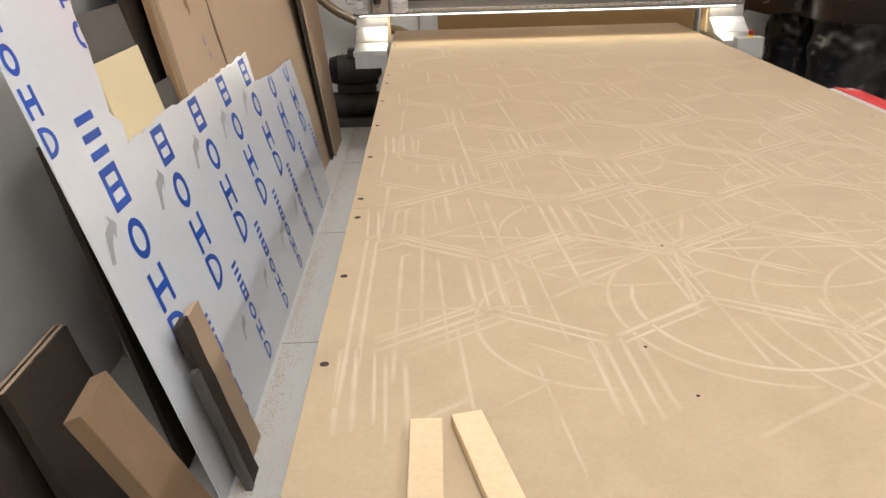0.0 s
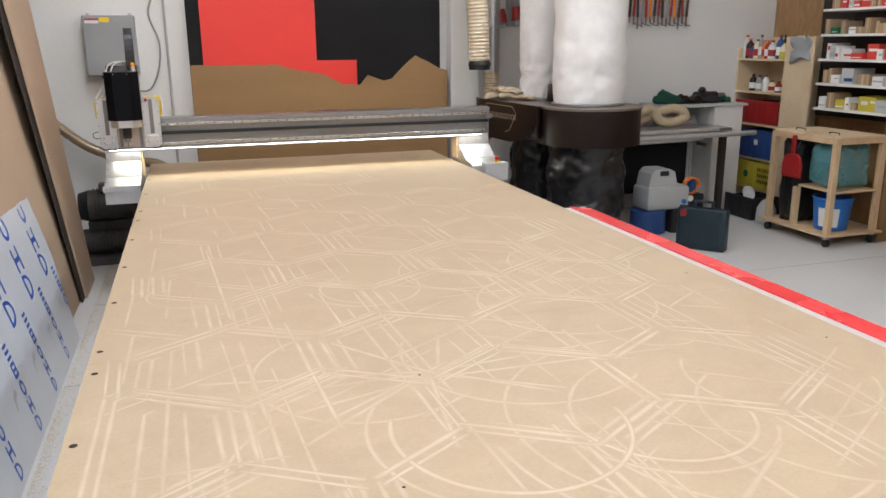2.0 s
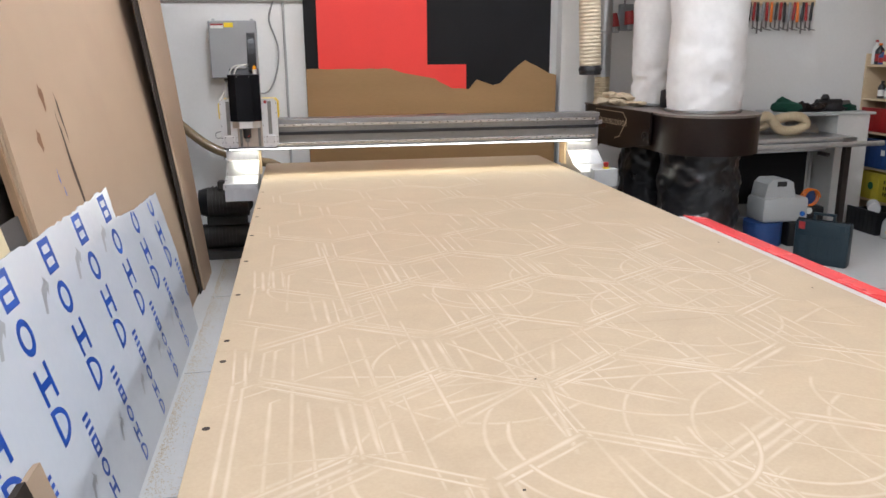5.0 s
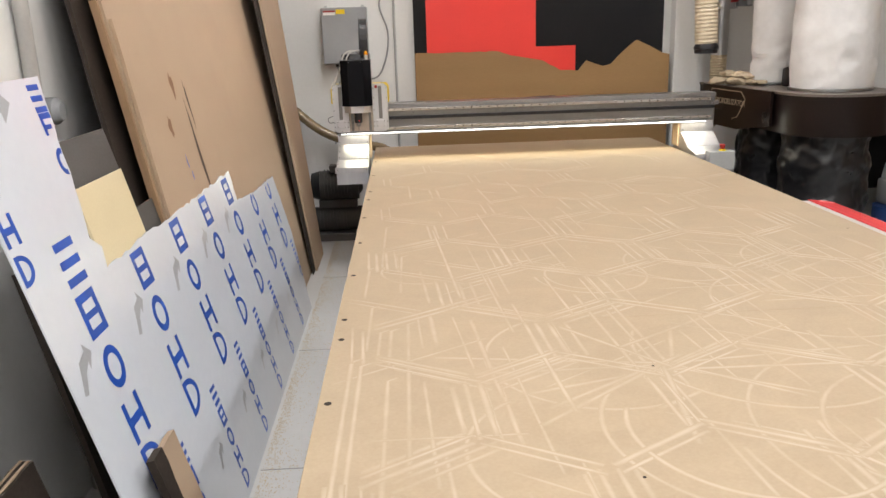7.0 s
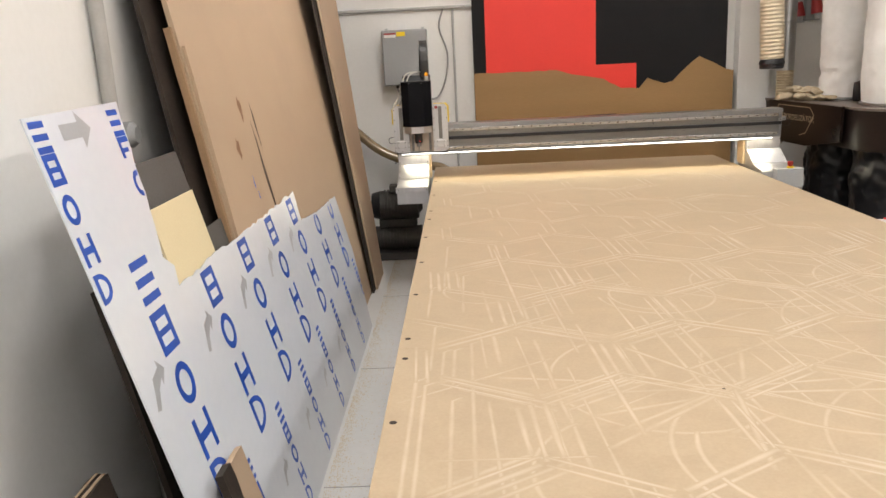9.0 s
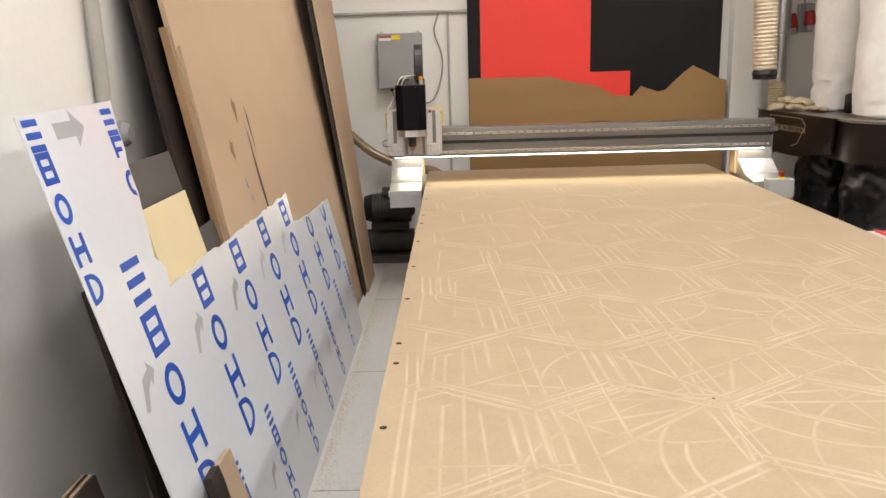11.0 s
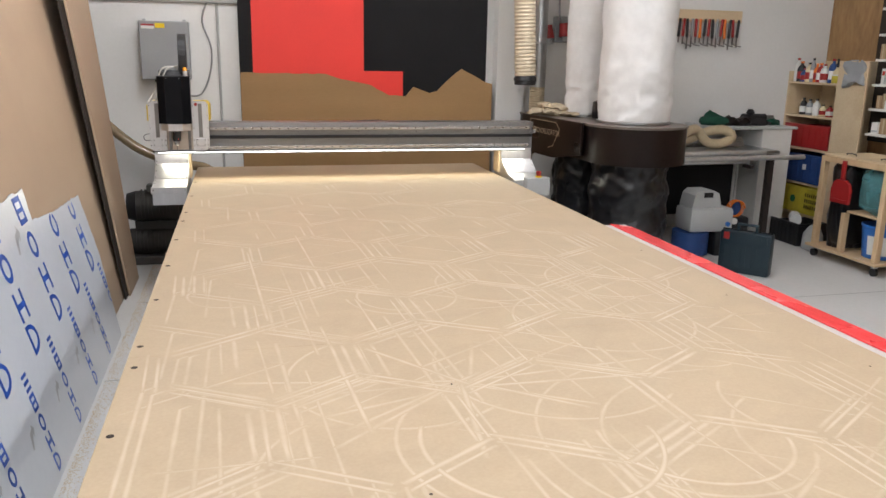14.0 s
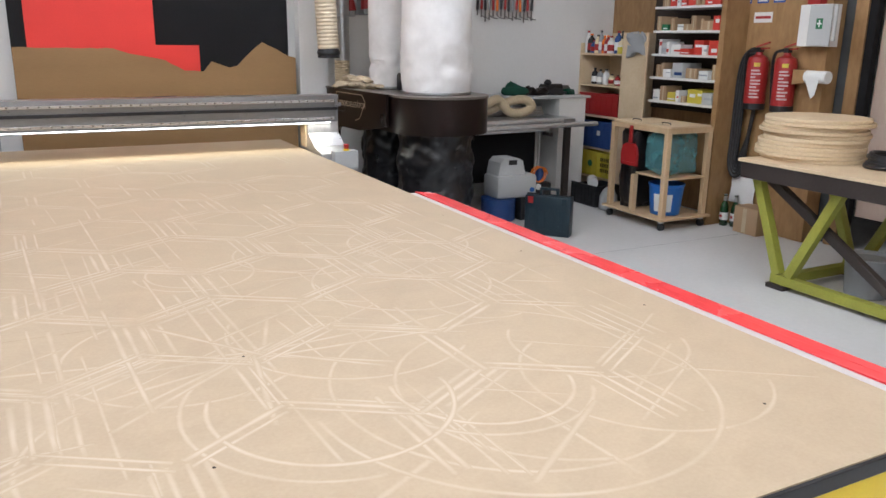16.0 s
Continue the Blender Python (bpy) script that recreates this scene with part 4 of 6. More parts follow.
for i, xx in enumerate((-0.27, -0.19, -0.10)):
    part("gland", C((xx, W - 0.09, 1.335), (xx, W - 0.09, 1.3565), 0.014, seg=12), BLACKPLASTIC, ebx)
cab = thing("cable_loom", (-0.17, W - 0.05, 0.9), "coiled grey cables hanging below the cabinet", "cables")
for xx, pts in ((0, [(-0.27, W - 0.09, 1.335), (-0.25, W - 0.06, 1.28), (-0.20, W - 0.04, 1.24), (-0.17, W - 0.04, 1.22)]), (1, [(-0.19, W - 0.09, 1.335), (-0.22, W - 0.06, 1.27), (-0.30, W - 0.03, 1.1), (-0.33, W - 0.03, 0.7)]), (2, [(-0.10, W - 0.09, 1.335), (-0.07, W - 0.06, 1.25), (0.05, W - 0.03, 1.24), (0.13, W - 0.03, 1.40), (0.15, W - 0.02, 1.60), (0.09, W - 0.02, 1.80), (0.13, W - 0.02, 1.95)]), (3, [(-0.24, W - 0.03, 1.26), (-0.20, W - 0.03, 1.1), (-0.25, W - 0.03, 0.8), (-0.26, W - 0.03, 0.5)])):
    part("cable", U(bend(pts, 24), 0.007, 8), GREYCABLE, cab, smooth=True)
for i in range(4):
    rx, rz = 0.105 - i * 0.011, 0.165 - i * 0.012
    part("coil_turn", U([(-0.17 + rx * math.cos(w), W - 0.035 - 0.012 * i, 1.055 + rz * math.sin(w) + 0.01 * math.sin(3 * w + i)) for w in (2 * math.pi * k / 36 for k in range(37))], 0.0085, 8), GREYCABLE, cab, smooth=True)
CONDUIT = surf("grey_conduit", (0.42, 0.42, 0.41), (0.36, 0.36, 0.35), 0.5, bump=0.02)
solid("conduit", C((XL + 0.02, W - 0.018, 1.955), (0.36, W - 0.018, 1.955), 0.014, seg=12), CONDUIT, "grey conduit along the wall", "conduit", "conduits", smooth=True)
solid("conduit", C((0.205, W - 0.022, 0.0), (0.205, W - 0.022, 1.94), 0.010, seg=12), CONDUIT, "grey upright conduit on the wall", "conduit", "conduits", smooth=True)
solid("extraction_hose", U(bend([(-0.90, W - 0.08, 1.36), (-0.76, W - 0.1, 1.13), (-0.61, W - 0.12, 0.97), (-0.43, W - 0.14, 0.825), (-0.22, W - 0.16, 0.735), (-0.05, W - 0.17, 0.695), (0.08, W - 0.2, 0.665), (0.16, W - 0.25, 0.55), (0.17, W - 0.25, 0.0)], 60), 0.036, 14, ribs=0.05), HOSE_BROWN, "glossy brown ribbed hose along the wall", "hose", smooth=True)

# ---- pump in the corner ----
DUSTY = surf("dusty_black_paint", (0.075, 0.068, 0.06), (0.025, 0.024, 0.023), 0.6, scale=14, fine=120, bump=0.15, contrast=0.9)
pump = thing("vacuum_pump", (-0.36, 6.15, 0), "dirty black electric motor and pump on the floor", "motor", slid=(0.07, 0, 0))
for zc, r, x0, x1 in ((0.43, 0.115, -0.50, -0.20), (0.16, 0.095, -0.55, -0.18)):
    mt = part("motor_body", C((x0, 6.15, zc), (x1, 6.15, zc), r, seg=28), DUSTY, pump, smooth=True)
    for i in range(9):
        part("cooling_fin", C((x0 + 0.03 + i * 0.026, 6.15, zc), (x0 + 0.036 + i * 0.026, 6.15, zc), r + 0.010, seg=28), DUSTY, mt)
    part("fan_cover", C((x0 - 0.07, 6.15, zc), (x0 - 0.001, 6.15, zc), r * 0.85, r * 1.02, seg=24), BLACKPLASTIC, mt, smooth=True)
    part("shaft_end", C((x1 + 0.001, 6.15, zc), (x1 + 0.03, 6.15, zc), r * 0.7, r * 0.4, seg=24), DUSTY, mt, smooth=True)
part("terminal_box", B(-0.42, -0.32, 6.06, 6.16, 0.545, 0.60, bevel=0.006), DUSTY, pump)
part("base_frame", B(-0.58, -0.16, 6.02, 6.28, 0.0, 0.062, bevel=0.004), GREYBOARD, pump)
part("bracket", B(-0.52, -0.22, 6.10, 6.20, 0.256, 0.318), DUSTY, pump)

# ---- boards on the back wall ----
solid("black_board", B(0.361, 2.415, W - 0.075, W - 0.062, 0, 2.62, bevel=0.002), BLACKSHEET, "tall black sheet standing against the wall", "board")
solid("red_board", P([(0.464, 0.0), (1.685, 0.0), (1.685, 1.443), (1.356, 1.443), (1.356, 2.6), (0.464, 2.6)], W - 0.088, W - 0.078, axis="y"), REDSHEET, "bright red sheet with a stepped cut", "board")
random.seed(8)
jag = rough_outline([(0.363, 0), (0.363, 1.418), (1.042, 1.415), (1.158, 1.377), (1.417, 1.329), (1.559, 1.248), (1.706, 1.240), (1.773, 1.319), (1.912, 1.27), (1.98, 1.285), (2.08, 1.385), (2.19, 1.472), (2.40, 1.365), (2.467, 1.348), (2.467, 0)], 0.05, 0.004, keep=(0, 13, 14))
solid("hardboard_sheet", P(jag, W - 0.105, W - 0.096, axis="y"), HDF, "brown hardboard sheet with a torn top edge", "board")

# ---- ducts and power outlets ----
solid("steel_duct", C((2.86, W - 0.16, 1.33), (2.86, W - 0.16, CEIL), 0.066, seg=24), GALV, "galvanised round steel duct", "duct", smooth=True)
solid("duct_clamp", B(2.76, 2.96, W - 0.235, W - 0.002, 1.69, 1.705), GALV, "thin steel duct clamp on the wall", "clamp")
solid("flexible_duct", U([(2.86, W - 0.16, 1.12 + 0.0105 * i) for i in range(21)], 0.062, 20, ribs=0.08), HOSE_BEIGE, "short beige ribbed duct below the steel pipe", "duct", smooth=True)
fd = thing("flexible_hose", (2.65, 6.2, 1.36), "pale ribbed extraction hose hanging from the ceiling", "hose")
part("hose_body", U([(2.65 - 0.05 * math.sin(i / 150 * 2.2), 6.2, 1.43 + i * 0.01447) for i in range(151)], 0.084, 22, ribs=0.07), surf("ivory_hose", (0.72, 0.62, 0.46), (0.62, 0.52, 0.37), 0.45, bump=0.03), fd, smooth=True)
part("cuff", lathe([(0.080, 0), (0.088, 0.004), (0.088, 0.03), (0.094, 0.034), (0.094, 0.05), (0.08, 0.075)], (2.65, 6.2, 1.355), 24), BLACKPLASTIC, fd, "black rubber cuff", smooth=True)
for x, z, lb in ((2.955, 1.80, "hanging"), (3.10, 1.82, "mounted")):
    so = thing("power_socket", (x, W, z), "red industrial power socket on the wall", "socket", "power sockets")
    if lb == "mounted":
        part("back_box", B(x - 0.06, x + 0.06, W - 0.06, W - 0.002, z - 0.11, z + 0.11, bevel=0.006), GREYPLASTIC, so)
    part("socket_body", C((x, W - 0.10, z + 0.05), (x + 0.01, W - 0.11, z - 0.06), 0.036, 0.05, seg=18), REDP, so, smooth=True)
    part("plug", C((x + 0.01, W - 0.11, z - 0.061), (x + 0.012, W - 0.11, z - 0.10), 0.026, 0.02, seg=16), LIGHTPLASTIC, so, smooth=True)
    part("cable", U(bend([(x - 0.02, W - 0.08, z + 0.05), (x - 0.02, W - 0.03, z + 0.3), (x - 0.02, W - 0.012, CEIL - 0.01)], 14), 0.008, 8), GREYCABLE, so, smooth=True)

# ---- dust collector ----
dc = thing("dust_collector", (3.1, 5.7, 0), "dark brown dust collector with white filter bags", "dust collector")
cx, cy, cr = 3.10, 5.085, 0.355
plan = [(2.66, 6.14), (2.746, 5.20)] + [(cx + cr * math.cos(a), cy + cr * math.sin(a)) for a in (radians(172 + 12 * i) for i in range(18))] + [(3.455, 6.30), (2.66, 6.30)]
part("housing", P(plan, 0.86, 1.112), BROWNLAM, dc, smooth=True)
# lighter than the housing: the grazing reflection is put into the board's colour
part("top_board", P([(x + (0.008 if x > 3.1 else -0.008), y) for x, y in plan], 1.1125, 1.128), surf("sheen_grey_brown_board", (0.16, 0.135, 0.115), (0.10, 0.085, 0.072), 0.4, scale=5, fine=90, bump=0.05), dc, "top board, lightened to grey-brown for its grazing sheen")
pa, pb = Vector((2.640, 6.14, 0)), Vector((2.727, 5.15, 0))
dd = (pb - pa).normalized()
side_m = Matrix(((dd.x, 0, dd.y, pa.x), (dd.y, 0, -dd.x, pa.y), (0, 1, 0, 0), (0, 0, 0, 1)))
L = (pb - pa).length
arch = [(0, 0), (0.13, 0), (0.135, 0.70), (0.16, 0.79), (0.22, 0.83), (0.56, 0.83), (L, 0.90), (L, 1.128), (0.0, 1.128)]
side = part("side_panel", P(arch, 0.0, 0.018, m=side_m), BROWNLAM, dc)
bm = bmesh.new()
for i in range(3):
    for a in ((0.035 + i * 0.036, 0.041 + i * 0.036, 0.985, 1.075), (0.058 + i * 0.036, 0.064 + i * 0.036, 0.985, 1.075), (0.041 + i * 0.036, 0.058 + i * 0.036, 0.985, 0.992), (0.041 + i * 0.036, 0.058 + i * 0.036, 1.068, 1.075)):
        add_box(bm, a[0], a[1], a[2], a[3], 0.0185, 0.0195, side_m)
add_box(bm, 0.035, 0.135, 0.925, 0.965, 0.0185, 0.0195, side_m)
add_box(bm, 0.075, 0.125, 0.87, 0.885, 0.0185, 0.0195, side_m)
for a, b in (((0.15, 0.90), (0.15, 1.10)), ((0.15, 1.10), (0.60, 1.10)), ((0.60, 1.10), (0.66, 1.05)), ((0.66, 1.05), (0.56, 0.92)), ((0.56, 0.92), (0.48, 0.90)), ((0.145, 0.70), (0.17, 0.79)), ((0.17, 0.79), (0.23, 0.825)), ((0.145, 0.0), (0.145, 0.70))):
    d2 = (Vector(b) - Vector(a))
    n2 = Vector((-d2.y, d2.x)).normalized() * 0.003
    add_prism(bm, [tuple(Vector(a) - n2), tuple(Vector(b) - n2), tuple(Vector(b) + n2), tuple(Vector(a) + n2)], 0.0185, 0.0195, m=side_m)
part("inlay", bm, GOLDLINE, side, "pale engraved strokes and outline")
lettering("inlaid_name", "DEBORDELIZÁTOR", 0.058, GOLDLINE, side, side_m @ pose(0.168, 1.0, 0.0192))
for bx, by, br, sd in ((3.11, 5.16, 0.255, 1.0), (3.04, 5.85, 0.16, 4.0), (3.30, 5.95, 0.16, 7.0)):
    prof = [(br * 0.96, 0), (br * 1.0, 0.03), (br * 0.98, 0.07)] + [(br * (1 + 0.005 * math.sin(i * 0.8)), 0.1 + i * 0.025) for i in range(72)]
    bm = folds(crumple(lathe(prof, (bx, by, 1.130), 96), 0.012, 5, sd), bx, by, 1.13, 0.013, 9, sd)
    part("filter_bag", bm, FABRIC, dc, "white fabric filter bag", smooth=True)
    part("clamp_ring", lathe([(br * 0.99, 0), (br * 1.03, 0.004), (br * 1.03, 0.018), (br * 0.99, 0.022)], (bx, by, 1.1285), 36), GALV, dc, smooth=True)
for bx, by, br, sd in ((3.08, 5.10, 0.29, 2.0), (3.02, 5.8, 0.23, 5.0)):
    prof = [(br * 0.85, 0)] + [(br * (0.97 + 0.03 * math.sin(i * 0.4)), 0.05 + i * 0.016) for i in range(51)]
    part("collection_bag", crumple(crumple(crumple(lathe(prof, (bx, by, 0.03), 96), 0.02, 6, sd), 0.014, 17, sd), 0.007, 45, sd), BAGBLACK, dc, "black plastic collection bag", smooth=True)
for xx, yy in ((3.36, 6.2), (2.70, 6.2)):
    part("leg", B(xx - 0.03, xx + 0.03, yy - 0.03, yy + 0.03, 0, 0.859), BROWNLAM, dc)
for i, (x, y, z, s) in enumerate(((2.74, 5.98, 1.152, 0.10), (2.80, 5.86, 1.152, 0.11), (2.77, 6.00, 1.190, 0.09), (2.86, 5.72, 1.150, 0.08), (2.80, 5.88, 1.192, 0.08))):
    rag = bmesh.new()
    bmesh.ops.create_uvsphere(rag, u_segments=26, v_segments=14, radius=s, matrix=pose(x, y, z, 0, 0, 35 * i) @ Matrix.Diagonal((1.25, 0.65, 0.28, 1)))
    solid("rag", crumple(crumple(rag, 0.03, 9, i), 0.016, 26, i), CLOTH, "crumpled beige rag on the dust collector", "rag", "pile of rags", smooth=True)
solid("black_pouch", crumple(B(2.98, 3.06, 5.50, 5.60, 1.129, 1.27, bevel=0.02), 0.02, 14), BAGBLACK, "black pouch between the filter bags", "pouch", smooth=True)

# ---- tool strip on the back wall ----
ts = thing("tool_rack", (4.54, W, 1.95), "wooden wall strip holding hanging hand clamps", "tool rack")
part("strip", B(4.20, 4.90, W - 0.03, W - 0.002, 1.925, 2.03, bevel=0.003), BIRCH, ts)
random.seed(17)
for i in range(15):
    x = 4.25 + i * 0.043
    k = (BLACKPLASTIC, REDP, BLACKPLASTIC, GREYPLASTIC, REDP, ORANGE)[i % 6]
    tl = part("handle", C((x, W - 0.045, 1.80 - random.uniform(0, 0.02)), (x + random.uniform(-0.01, 0.01), W - 0.045, 1.95), 0.013, 0.011, seg=10), k, ts, smooth=True)
    part("blade", B(x - 0.006, x + 0.006, W - 0.05, W - 0.042, 1.68 + random.uniform(0, 0.06), 1.80), STEEL, tl)
    if i % 2:
        part("jaw", U(bend([(x, W - 0.05, 1.74), (x + 0.03, W - 0.06, 1.72), (x + 0.08, W - 0.07, 1.71)], 6), 0.005, 6), STEEL, tl)

# ---- back workbench ----
wb = thing("workbench", (4.2, 6.0, 0), "steel workbench with long pipes and a dark base", "workbench")
part("top", B(3.66, 4.86, 5.78, 6.45, 0.80, 0.835, bevel=0.004), GALV, wb)
for xx in (3.72, 4.80):
    for yy in (5.82, 6.40):
        part("leg", B(xx - 0.025, xx + 0.025, yy - 0.025, yy + 0.025, 0, 0.799), DARKSTEEL, wb)
part("back_panel", B(3.75, 4.60, 6.05, 6.08, 0.25, 0.795), BLACKSHEET, wb, "dark panel")
for i, (y, z, x0, x1) in enumerate(((5.70, 0.778, 3.55, 5.08), (5.74, 0.815, 3.6, 4.72), (5.72, 0.748, 3.58, 4.55))):
    solid("steel_pipe", C((x0, y, z), (x1, y + 0.05, z + 0.005), 0.022, seg=16), surf("bright_galvanised", (0.74, 0.75, 0.76), (0.62, 0.63, 0.64), 0.42, 0.8, scale=14, fine=90, bump=0.04), "long galvanised steel pipe beside the workbench", "pipe", "long pipes", smooth=True)
part("pipe_support", B(3.7, 3.73, 5.66, 5.779, 0.70, 0.727), DARKSTEEL, wb)
part("pipe_support", B(4.5, 4.53, 5.66, 5.779, 0.70, 0.727), DARKSTEEL, wb)
solid("coiled_hose", U(bend([(3.75, 6.0, 0.90), (3.95, 5.98, 0.93), (4.12, 6.0, 1.0), (4.20, 6.02, 0.98), (4.28, 6.0, 0.89), (4.42, 6.0, 0.88), (4.52, 6.0, 0.93), (4.46, 6.02, 0.99), (4.32, 6.05, 0.98), (4.1, 6.08, 0.90), (3.9, 6.1, 0.88)], 70), 0.04, 14, ribs=0.06), HOSE_BEIGE, "beige ribbed hose looped on the workbench", "hose", smooth=True)
for i in range(4):
    solid("metal_profile", B(4.1 + 0.04 * i, 4.75 + 0.02 * i, 6.14 + 0.04 * i, 6.17 + 0.04 * i, 0.836, 0.87 + 0.012 * i, bevel=0.003), GALV, "pale metal profile lying on the workbench", "profile", "metal profiles")
cup = thing("side_cabinet", (5.05, 6.3, 0), "white side cabinet with cluttered top", "cabinet")
part("body", B(4.93, 5.24, 6.14, 6.60, 0, 0.985, bevel=0.004), WHITEP, cup)
part("top", B(4.42, 5.28, 6.12, 6.61, 0.986, 1.008, bevel=0.003), LIGHTPLASTIC, cup)
part("end_support", B(4.43, 4.46, 6.2, 6.6, 0.836, 0.985), LIGHTPLASTIC, cup)
bm = bmesh.new()
bmesh.ops.create_uvsphere(bm, u_segments=20, v_segments=12, radius=0.13, matrix=pose(4.56, 6.35, 1.05) @ Matrix.Diagonal((1.2, 0.8, 0.5, 1)))
solid("green_cloth", crumple(crumple(bm, 0.05, 8), 0.02, 24), DARKGREEN, "crumpled dark green cloth on the cabinet", "cloth", smooth=True)
for i, (x, y, s, k, lb) in enumerate(((4.75, 6.3, 0.10, BROWNLAM, "crumpled dark brown cloth"), (4.98, 6.33, 0.11, BLACKPLASTIC, "crumpled black cloth"), (5.14, 6.36, 0.09, DARKGREEN, "crumpled dark cloth"))):
    bm = bmesh.new()
    bmesh.ops.create_uvsphere(bm, u_segments=20, v_segments=12, radius=s, matrix=pose(x, y, 1.035) @ Matrix.Diagonal((1.4, 0.8, 0.42, 1)))
    solid("cloth", crumple(crumple(bm, 0.05, 9, i), 0.02, 26, i), k, lb + " on the cluttered cabinet", "cloth", smooth=True)
dr = thing("hand_drill", (4.95, 6.3, 1.01), "dark power tool lying on the cabinet", "power tool")
part("body", C((4.83, 6.32, 1.07), (5.05, 6.30, 1.08), 0.045, 0.035, seg=16), BLACKPLASTIC, dr, smooth=True)
part("handle", C((4.98, 6.31, 1.010), (4.95, 6.31, 1.06), 0.03, 0.03, seg=12), BLACKPLASTIC, dr, smooth=True)
part("chuck", C((5.051, 6.30, 1.08), (5.13, 6.29, 1.085), 0.022, 0.016, seg=14), STEEL, dr, smooth=True)
part("knob", lathe([(0.03, 0), (0.04, 0.02), (0.02, 0.05)], (4.90, 6.31, 1.105), 16), BLACKPLASTIC, dr, smooth=True)
rad_ = thing("radiator", (5.1, 6.5, 0.1), "white ribbed panel radiator under the cabinet", "radiator")
for i in range(9):
    part("column", B(4.62 + i * 0.033, 4.642 + i * 0.033, 6.40, 6.47, 0.10, 0.72, bevel=0.006), WHITEP, rad_)
part("header", B(4.62, 4.906, 6.42, 6.45, 0.721, 0.745), WHITEP, rad_)
part("foot", B(4.62, 4.906, 6.42, 6.45, 0.0, 0.099), WHITEP, rad_)

# ---- floor clutter ----
cm = thing("compressor", (4.05, 5.6, 0), "grey plastic compressor on a blue drum", "compressor")
part("drum", C((3.96, 5.62, 0.012), (3.96, 5.62, 0.20), 0.15, seg=28), BLUEP, cm, smooth=True)
part("base", B(4.12, 4.30, 5.50, 5.76, 0.0, 0.20, bevel=0.01), BLACKPLASTIC, cm)
bm = add_box(bmesh.new(), 3.88, 4.28, 5.50, 5.76, 0.201, 0.40, bevel=0.03)
hood = part("hood", bm, LIGHTPLASTIC, cm, smooth=True)
part("upper_hood", P([(3.90, 0.401), (4.17, 0.401), (4.14, 0.52), (4.09, 0.545), (3.96, 0.545), (3.92, 0.51)], 5.53, 5.73, axis="y"), LIGHTPLASTIC, hood)
part("grip", B(4.0, 4.08, 5.525, 5.5295, 0.49, 0.53), BLACKPLASTIC, hood)
part("gauge", C((4.22, 5.4995, 0.27), (4.22, 5.485, 0.27), 0.02, seg=14), BLUEPAIL, hood)
cs = thing("tool_case", (4.0, 5.03, 0), "dark teal plastic tool case standing upright", "tool case", m=pose(3.93, 5.13, 0, 0, 0, -50))
part("shell", B(0, 0.375, -0.055, 0.055, 0.001, 0.325, bevel=0.014), TEAL, cs, smooth=True)
part("seam", B(0.004, 0.371, -0.0025, 0.0025, 0.001, 0.332), BLACKPLASTIC, cs)
hb = bmesh.new()
add_box(hb, 0.11, 0.13, -0.016, 0.016, 0.3255, 0.365)
add_box(hb, 0.245, 0.265, -0.016, 0.016, 0.3255, 0.365)
add_box(hb, 0.11, 0.265, -0.016, 0.016, 0.3655, 0.383, bevel=0.004)
part("handle", hb, TEAL, cs)
for x in (0.05, 0.325):
    part("latch", B(x - 0.022, x + 0.022, -0.064, -0.0555, 0.26, 0.315, bevel=0.003), REDP if x < 0.1 else TEAL, cs)
for i in range(4):
    part("rib", B(0.04 + i * 0.08, 0.09 + i * 0.08, -0.0595, -0.0555, 0.05, 0.22, bevel=0.002), TEAL, cs)
ho = thing("orange_hose", (4.45, 5.85, 0.3), "thin orange air hose coiled beside the compressor", "hose")
part("coil", U([(4.52 + 0.07 * math.cos(w), 5.80 + w * 0.004, 0.33 + 0.07 * math.sin(w)) for w in (i * 0.35 for i in range(50))], 0.006, 7), ORANGE, ho, smooth=True)
reg = thing("pump_unit", (4.5, 5.9, 0), "small dark pump with gauges on the floor", "pump")
part("tank", B(4.40, 4.66, 5.82, 6.0, 0, 0.25, bevel=0.02), BLACKMETAL, reg)
part("valve", C((4.46, 5.87, 0.251), (4.46, 5.87, 0.34), 0.03, seg=14), STEEL, reg, smooth=True)
part("gauge_face", C((4.50, 5.815, 0.22), (4.50, 5.80, 0.22), 0.028, seg=16), WHITEP, reg)
part("cap", C((4.57, 5.90, 0.251), (4.57, 5.90, 0.38), 0.045, seg=16), BLUEP, reg, smooth=True)


def crate(x0, x1, y0, y1, z0, z1, k, label):
    th = thing("crate", ((x0 + x1) / 2, (y0 + y1) / 2, z0), label, "crate", "plastic crates")
    part("bottom", B(x0, x1, y0, y1, z0 + 0.001, z0 + 0.012), k, th)
    for a in ((x0, x0 + 0.012, y0, y1), (x1 - 0.012, x1, y0, y1), (x0 + 0.0125, x1 - 0.0125, y0, y0 + 0.012), (x0 + 0.0125, x1 - 0.0125, y1 - 0.012, y1)):
        w = part("wall", B(*a, z0 + 0.0125, z1 - 0.02), k, th)
    part("rim", B(x0 - 0.006, x0 + 0.014, y0 - 0.006, y1 + 0.006, z1 - 0.0195, z1, bevel=0.003), k, th)
    part("rim", B(x0 + 0.0145, x1, y0 - 0.006, y0 + 0.014, z1 - 0.0195, z1, bevel=0.003), k, th)
    n = 7
    for i in range(n + 1):
        yy = y0 + (y1 - y0) * i / n
        part("rib", B(x0 - 0.005, x0 - 0.0005, yy - 0.004, yy + 0.004, z0 + 0.02, z1 - 0.022), k, th)
    return th


